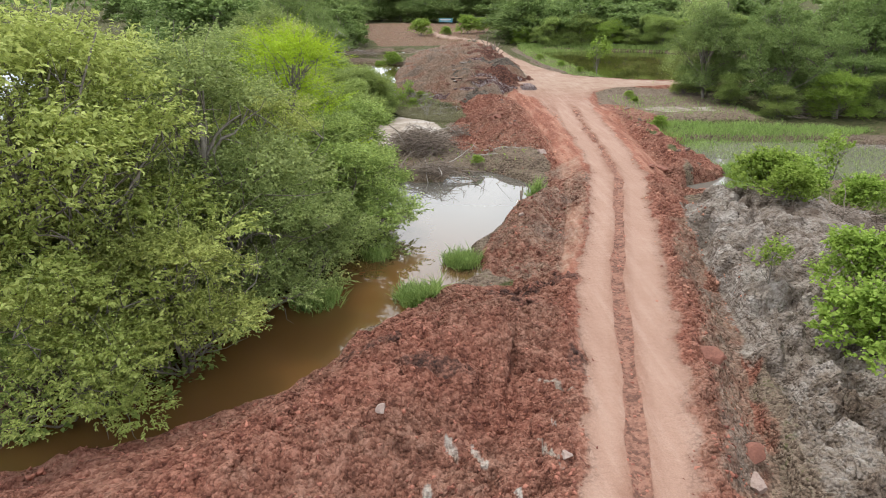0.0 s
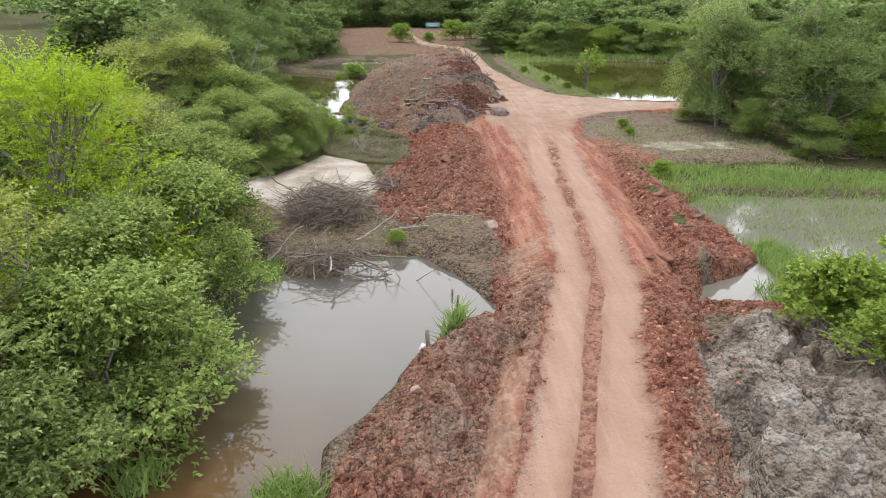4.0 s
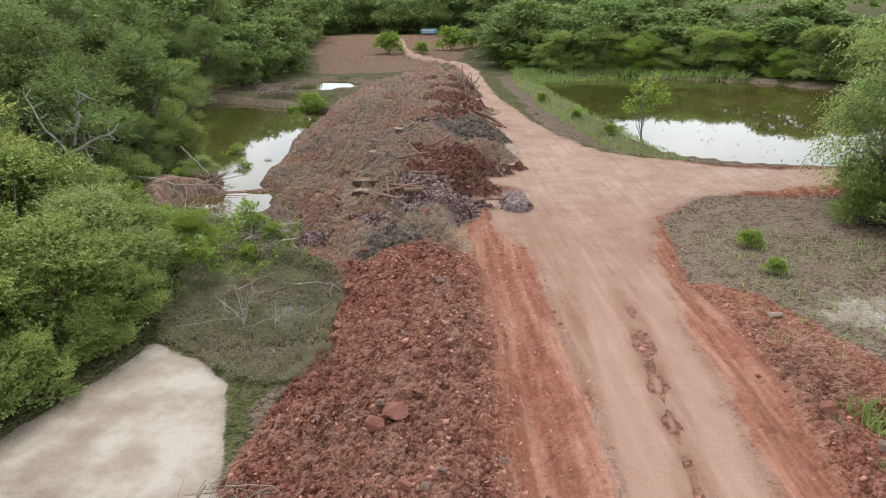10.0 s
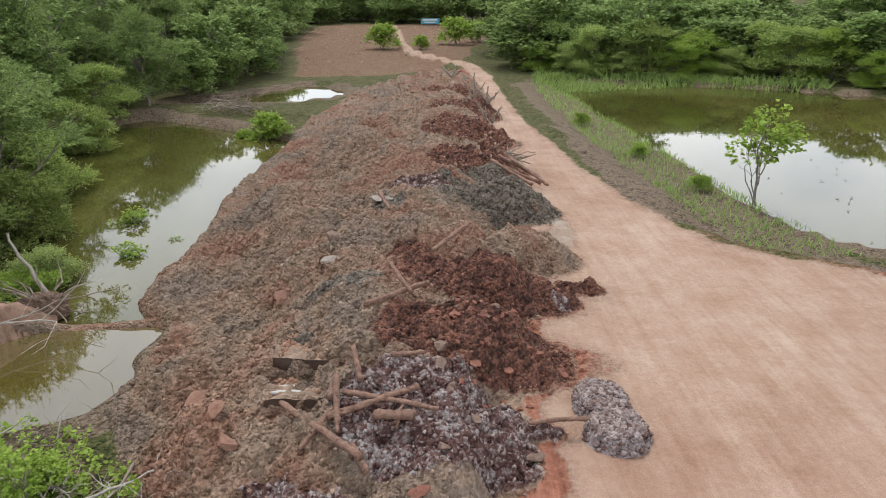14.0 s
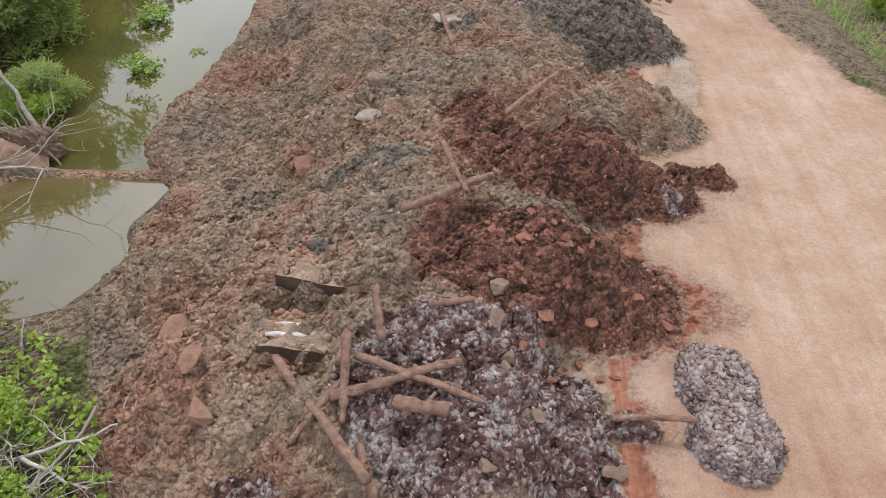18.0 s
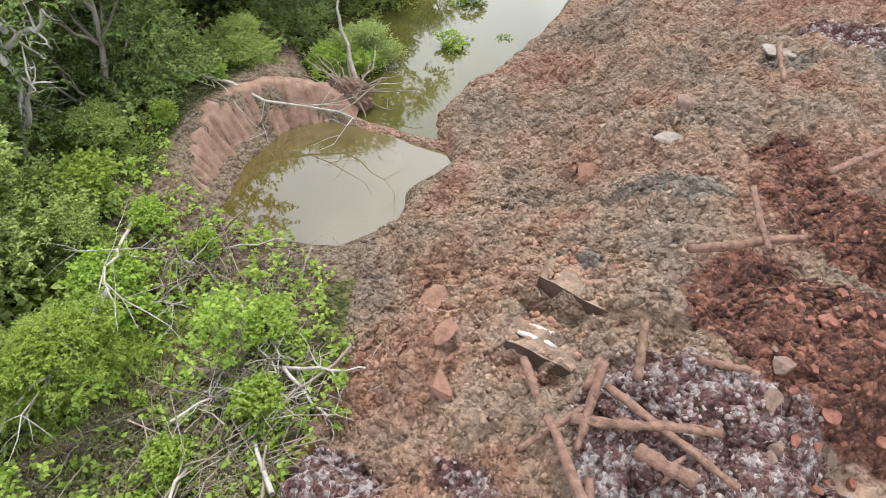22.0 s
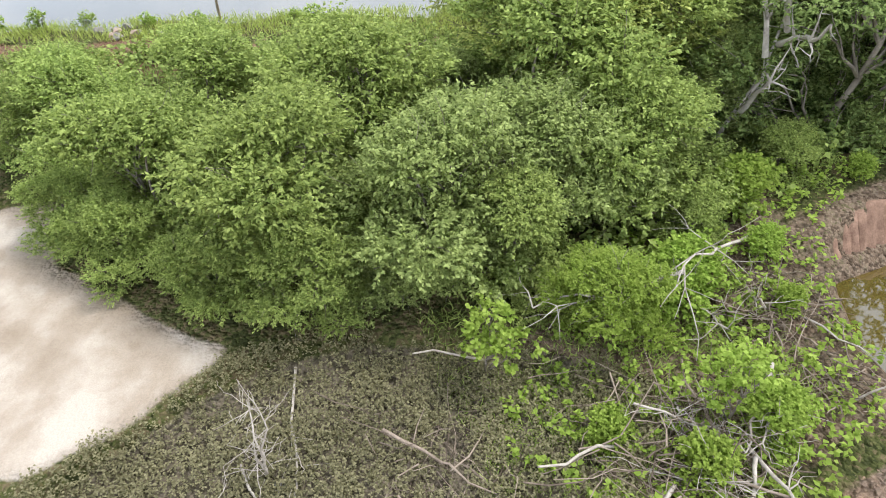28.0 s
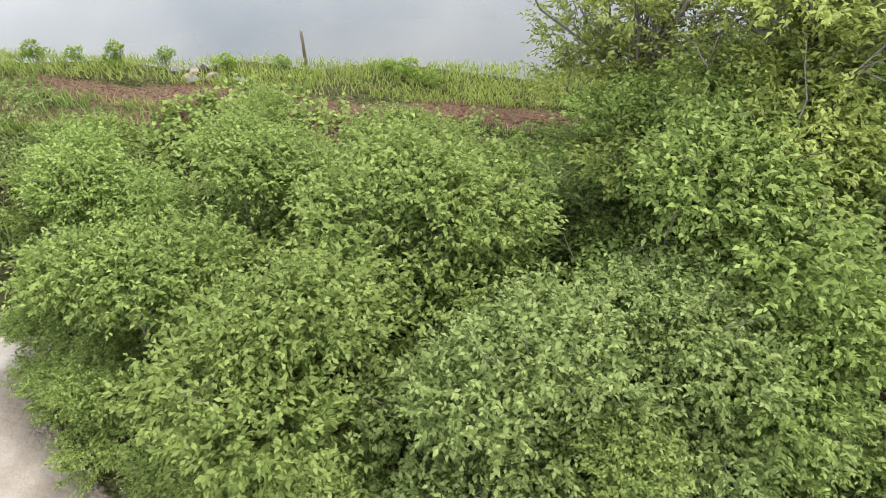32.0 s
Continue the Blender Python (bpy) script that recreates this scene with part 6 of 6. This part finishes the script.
def sign():
    root = tagged(new("sign"), "wide blue and white signboard on two posts", "sign")
    blue = plain_material("blue_sign_paint", (0.05, 0.2, 0.28), (0.08, 0.28, 0.36), 2.0, 0.5, 0.05)
    def box(name, x0, x1, y0, y1, z0, z1, mat, parent, label=""):
        bm = bmesh.new()
        bmesh.ops.create_cube(bm, size=1)
        for v in bm.verts:
            v.co = Vector(((x0 + x1) / 2 + v.co.x * (x1 - x0), (y0 + y1) / 2 + v.co.y * (y1 - y0), (z0 + z1) / 2 + v.co.z * (z1 - z0)))
        bmesh.ops.bevel(bm, geom=bm.edges[:], offset=min(x1 - x0, y1 - y0, z1 - z0) * 0.15, segments=1, affect="EDGES")
        me = bpy.data.meshes.new(name)
        bm.to_mesh(me)
        bm.free()
        me.materials.append(mat)
        return part(name, me, parent, label)
    panel = box("panel", -1.7, 1.7, -0.04, 0.04, 0.75, 1.75, blue, root)
    box("bar", -1.4, 1.3, -0.055, -0.043, 1.35, 1.55, WHITEWOOD, panel, "white bar of unreadable writing")
    box("bar", -1.1, 1.0, -0.055, -0.043, 1.0, 1.14, WHITEWOOD, panel, "white bar of unreadable writing")
    for x in (-1.3, 1.3):
        box("leg", x - 0.05, x + 0.05, 0.045, 0.14, -0.3, 1.7, BARK, root)
    root.location = (2.8, 165, ground_z(2.8, 165))


sign()
boulder_mats["grey"] = plain_material("pale_grey_stone", (0.13, 0.12, 0.11), (0.36, 0.34, 0.32), 2.5, bump=0.4)


def stone_heap():
    g = np.random.default_rng(23)
    for k in range(11):
        make_boulder(-18.7 + g.normal(0, 0.25), 31.0 + g.normal(0, 0.6), g.uniform(0.2, 0.36), "grey" if k % 3 else "pale", 0.8, 60 * k, 10, 0.3)


stone_heap()


# ---- grass, marsh plants and undergrowth ----
def blades(name, label, seed, spots, mat, tall, wide=0.035, lean=0.35, category="grass"):
    """Grass: narrow curved blades over spots (x, y), as one mass."""
    r = np.random.default_rng(seed)
    x, y = spots
    n = len(x)
    base = np.stack([x, y, np.maximum(heights(x, y), -0.1) - 0.02], -1)
    out = unit(np.stack([r.normal(0, lean, n), r.normal(0, lean, n), np.ones(n)], -1))
    h = tall * r.uniform(0.45, 1.15, (n, 1))
    side = unit(np.cross(out, r.normal(0, 1, (n, 3)))) * wide * 0.5
    bow = np.stack([r.normal(0, 0.25, n), r.normal(0, 0.25, n), -0.12 * np.ones(n)], -1) * h
    mid, tip = base + out * h * 0.55, base + out * h + bow
    v = np.stack([base - side, base + side, mid + side * 0.8, mid - side * 0.8, tip], 1).reshape(-1, 3)
    i = np.arange(n)[:, None] * 5
    f = np.concatenate([i + np.array([0, 1, 2]), i + np.array([0, 2, 3]), i + np.array([3, 2, 4])])
    return tagged(new(name, mesh_from(name, v, f, mat)), label, category, kind="stuff")


def spots_in(seed, n, outline, tuft=0.5, by=0.9):
    """Places inside an outline, gathered into uneven tufts."""
    r = np.random.default_rng(seed)
    a = np.array(outline)
    x, y = r.uniform(a[:, 0].min(), a[:, 0].max(), n), r.uniform(a[:, 1].min(), a[:, 1].max(), n)
    keep = (inside(x, y, outline) + rough_field(x, y, 1.2, 2, seed) * 0.6 > 0) & (rough_field(x, y, by, 2, seed + 1) > tuft * r.uniform(-1, 1.2, n) - 0.3)
    return x[keep], y[keep]


def spots_round(seed, n, rounds):
    r = np.random.default_rng(seed)
    x, y = [], []
    for cx, cy, rad, share in rounds:
        m = int(n * share)
        d, a = rad * np.sqrt(r.random(m)) * (0.6 + 0.4 * r.random(m)), r.uniform(0, 2 * math.pi, m)
        x.append(cx + d * np.cos(a))
        y.append(cy + d * np.sin(a))
    return np.concatenate(x), np.concatenate(y)


def off_track(*given):
    x, y = spots_in(*given)
    keep = land(x, y)[12] < 0.25
    return x[keep], y[keep]


blades("pond_grass", "tufts of fresh green rushes standing in the brown pond", 201, spots_round(201, 2600, [(-5.1, 10.4, 0.75, .45), (-3.6, 13.1, 0.7, .35), (-0.35, 18.1, 0.4, .12), (-6.6, 13.8, 0.6, .1), (-8.2, 10.4, 0.9, .3), (-7.4, 20.6, 0.8, .2), (-6.4, 23.6, .8, .2)]), GRASS, 0.75)
blades("pool_grass", "tall green grass growing in the shallow pool", 202, spots_in(202, 15000, [(9.6, 31.4), (9.9, 35), (12, 35.6), (20, 34.5), (24, 32.5), (20, 30.5), (14, 31.2), (11.6, 29.5)], 0.8), GRASS, 0.5)
blades("pool_reeds", "sparse thin reeds standing in the shallow pool", 210, spots_in(210, 15000, [(10.8, 23.5), (11, 31), (16, 31.4), (22, 30), (24, 26), (17, 23), (12, 21.8)], 0.8, 1.4), GRASS, 0.42, 0.022)
blades("reed_patch", "green reeds between the pool and the mud", 203, spots_in(203, 9000, [(10.8, 25.5), (12, 26), (12.8, 24), (13, 21), (12, 19.4), (9.4, 19.4), (9.6, 21.6), (11.2, 23)], 0.5), GRASS, 0.6)
blades("bank_grass", "bright grass along the lake bank", 204, off_track(204, 60000, [(-18, 20), (-19, 27), (-20.4, 33), (-22, 41), (-24, 47), (-18.6, 46), (-16.4, 38), (-14.8, 30), (-14.6, 20)], 0.5), BANK_GRASS, 0.36, 0.024)
blades("verge_grass", "rough grass on the bank above the green pond", 205, spots_in(205, 14000, [(12, 57.6), (15.4, 57.4), (14.3, 66), (13.5, 76), (12.6, 92), (10.4, 95), (10.0, 78), (10.8, 64)], 2.0), GRASS, 0.4)
blades("dirt_grass", "sparse green grass tufts on dry dirt", 206, spots_in(206, 3500, [(9.2, 37), (12, 36), (20, 35.6), (22, 38), (18, 43), (12, 46), (10, 44)], 2.2, 1.6), GRASS, 0.3)
blades("edge_grass", "rank grass at the forest's edge", 207, spots_in(207, 26000, [(-19, 8), (-16, 4), (-12, 10), (-10, 20), (-10, 30), (-12, 34), (-16, 34), (-19, 20)], 1.0, 1.6), GRASS, 0.5)
blades("litter_grass", "fine dark-green grass below fallen branches", 208, spots_in(208, 16000, [(-7, 42.2), (-5, 43.4), (-3.4, 43.2), (-3.2, 45), (-4.6, 47.4), (-6.4, 48.6), (-8.6, 47.6), (-9, 45)], 0.9), LEAF, 0.28, 0.02, 0.7)
blades("far_grass", "pale green reeds along the far pond's shore", 209, spots_in(209, 9000, [(10.5, 96), (13, 92), (24, 95), (34, 91), (36, 94), (25, 98), (12, 101)], 0.8, 2), GRASS, 0.9, 0.08)


def herbs(name, label, seed, spots, mat, size, per=7, twig=0.18, rise=0.06):
    r = np.random.default_rng(seed)
    x, y = spots
    lob = np.stack([x, y, np.maximum(heights(x, y), 0.0) + rise, np.full(len(x), .05), np.full(len(x), .05), np.full(len(x), .04)], -1)
    go = unit(np.stack([r.normal(0, 0.6, len(x)), r.normal(0, 0.6, len(x)), np.ones(len(x))], -1))
    along = (np.arange(per) + r.random((len(x), per))) / per
    at = lob[:, None, :3] + go[:, None] * (along * twig)[..., None]
    out = unit(r.normal(0, 1, (len(x), per, 3)) * np.array([1, 1, 0.45]) + np.array([0, 0, 0.1]))
    v, f = leaves(r, at.reshape(-1, 3), out.reshape(-1, 3), size, 0.35)
    return tagged(new(name, mesh_from(name, v, f, mat)), label, "plants", kind="stuff")


herbs("marsh_plants", "low brown-green water plants covering the marsh", 301, spots_in(301, 24000, [(-6.5, 39.8), (-7.2, 43.3), (-6.3, 46), (-4.2, 45.4), (-2.2, 43.8), (-1.6, 42), (-1.8, 40), (-1.8, 38.4), (-2.4, 37), (-3.8, 37.1), (-4.7, 38.2)], 0.5, 0.5), MARSH, 0.042)
herbs("undergrowth", "dense green undergrowth below the trees", 302, spots_in(302, 9000, [(-18, 32), (-13, 32.5), (-9.6, 36), (-8, 42), (-8, 45), (-10.6, 48.4), (-11.6, 50), (-12.4, 56), (-19, 62), (-21, 50), (-18.4, 42)], 0.6, 1.5), LEAF, 0.16, 8, 0.5, 0.1)
herbs("pond_edge_herbs", "green herbs along the wooded pond shore", 303, spots_in(303, 5000, [(-14, 3), (-10, 6), (-9, 12), (-8, 18), (-7.4, 22), (-7, 26), (-9, 30), (-12, 31), (-13, 10)], 0.6, 1.5), LEAF, 0.15, 8, 0.45, 0.1)
herbs("bank_weeds", "scattered fresh weeds on disturbed soil", 304, spots_in(304, 260, [(-3.4, 24.6), (-8, 25), (-9, 30), (-6, 31), (-1, 28), (1, 25)], 1.6, 1.0), LEAF_BRIGHT, 0.09, 7, 0.2)
herbs("litter_weeds", "bright leafy weeds among fallen sticks", 305, spots_in(305, 2600, [(-3.6, 45), (-4.2, 48), (-6.2, 49.6), (-9.4, 49.2), (-11.6, 50.4), (-12, 48.6), (-8.6, 45), (-6, 43.6)], 1.0, 0.9), LEAF_BRIGHT, 0.1, 8, 0.25)
herbs("pond_scum", "pale leaves floating on the green pond", 306, spots_in(306, 500, [(16, 59.5), (20, 58), (36, 60), (40, 72), (34, 86), (22, 88), (18, 74)], 1.6, 2.4), MARSH, 0.07, 4, 0.05, 0.005)
plant(SAPLING, 4.8, 8.9, 60, 0.4, 0.9)
plant(BUSH[2], -7.3, 45.3, 200, 0.5, 1.0)
plant(SAPLING, -6.4, 43.4, 20, 0.42)
plant(SAPLING, -5.6, 46.9, 200, 0.4)
plant(BUSH[2], -10.9, 56.4, 120, 0.55, 0.8)
plant(SAPLING, -9.2, 59.3, 10, 0.45, 0.6)
plant(SAPLING, -8.0, 60.6, 80, 0.3, 0.6)
plant(SAPLING, -10.2, 62.5, 130, 0.5, 0.6)
for k, (x, y, size) in enumerate([(-20.3, 37.2, .42), (-20.0, 37.9, .36), (-19.4, 31.9, .34), (-19.2, 30.0, .36), (-18.9, 28.6, .42), (-18.6, 27.4, .36), (-18.4, 26, .4), (-19.9, 33.4, .3), (-20.5, 36.5, .3)]):
    plant(SAPLING, x, y, 70 * k, size * 0.7, 0.8, ground_z(x, y) - 0.25, label="loose leafy sprig growing in the lake bank's grass")
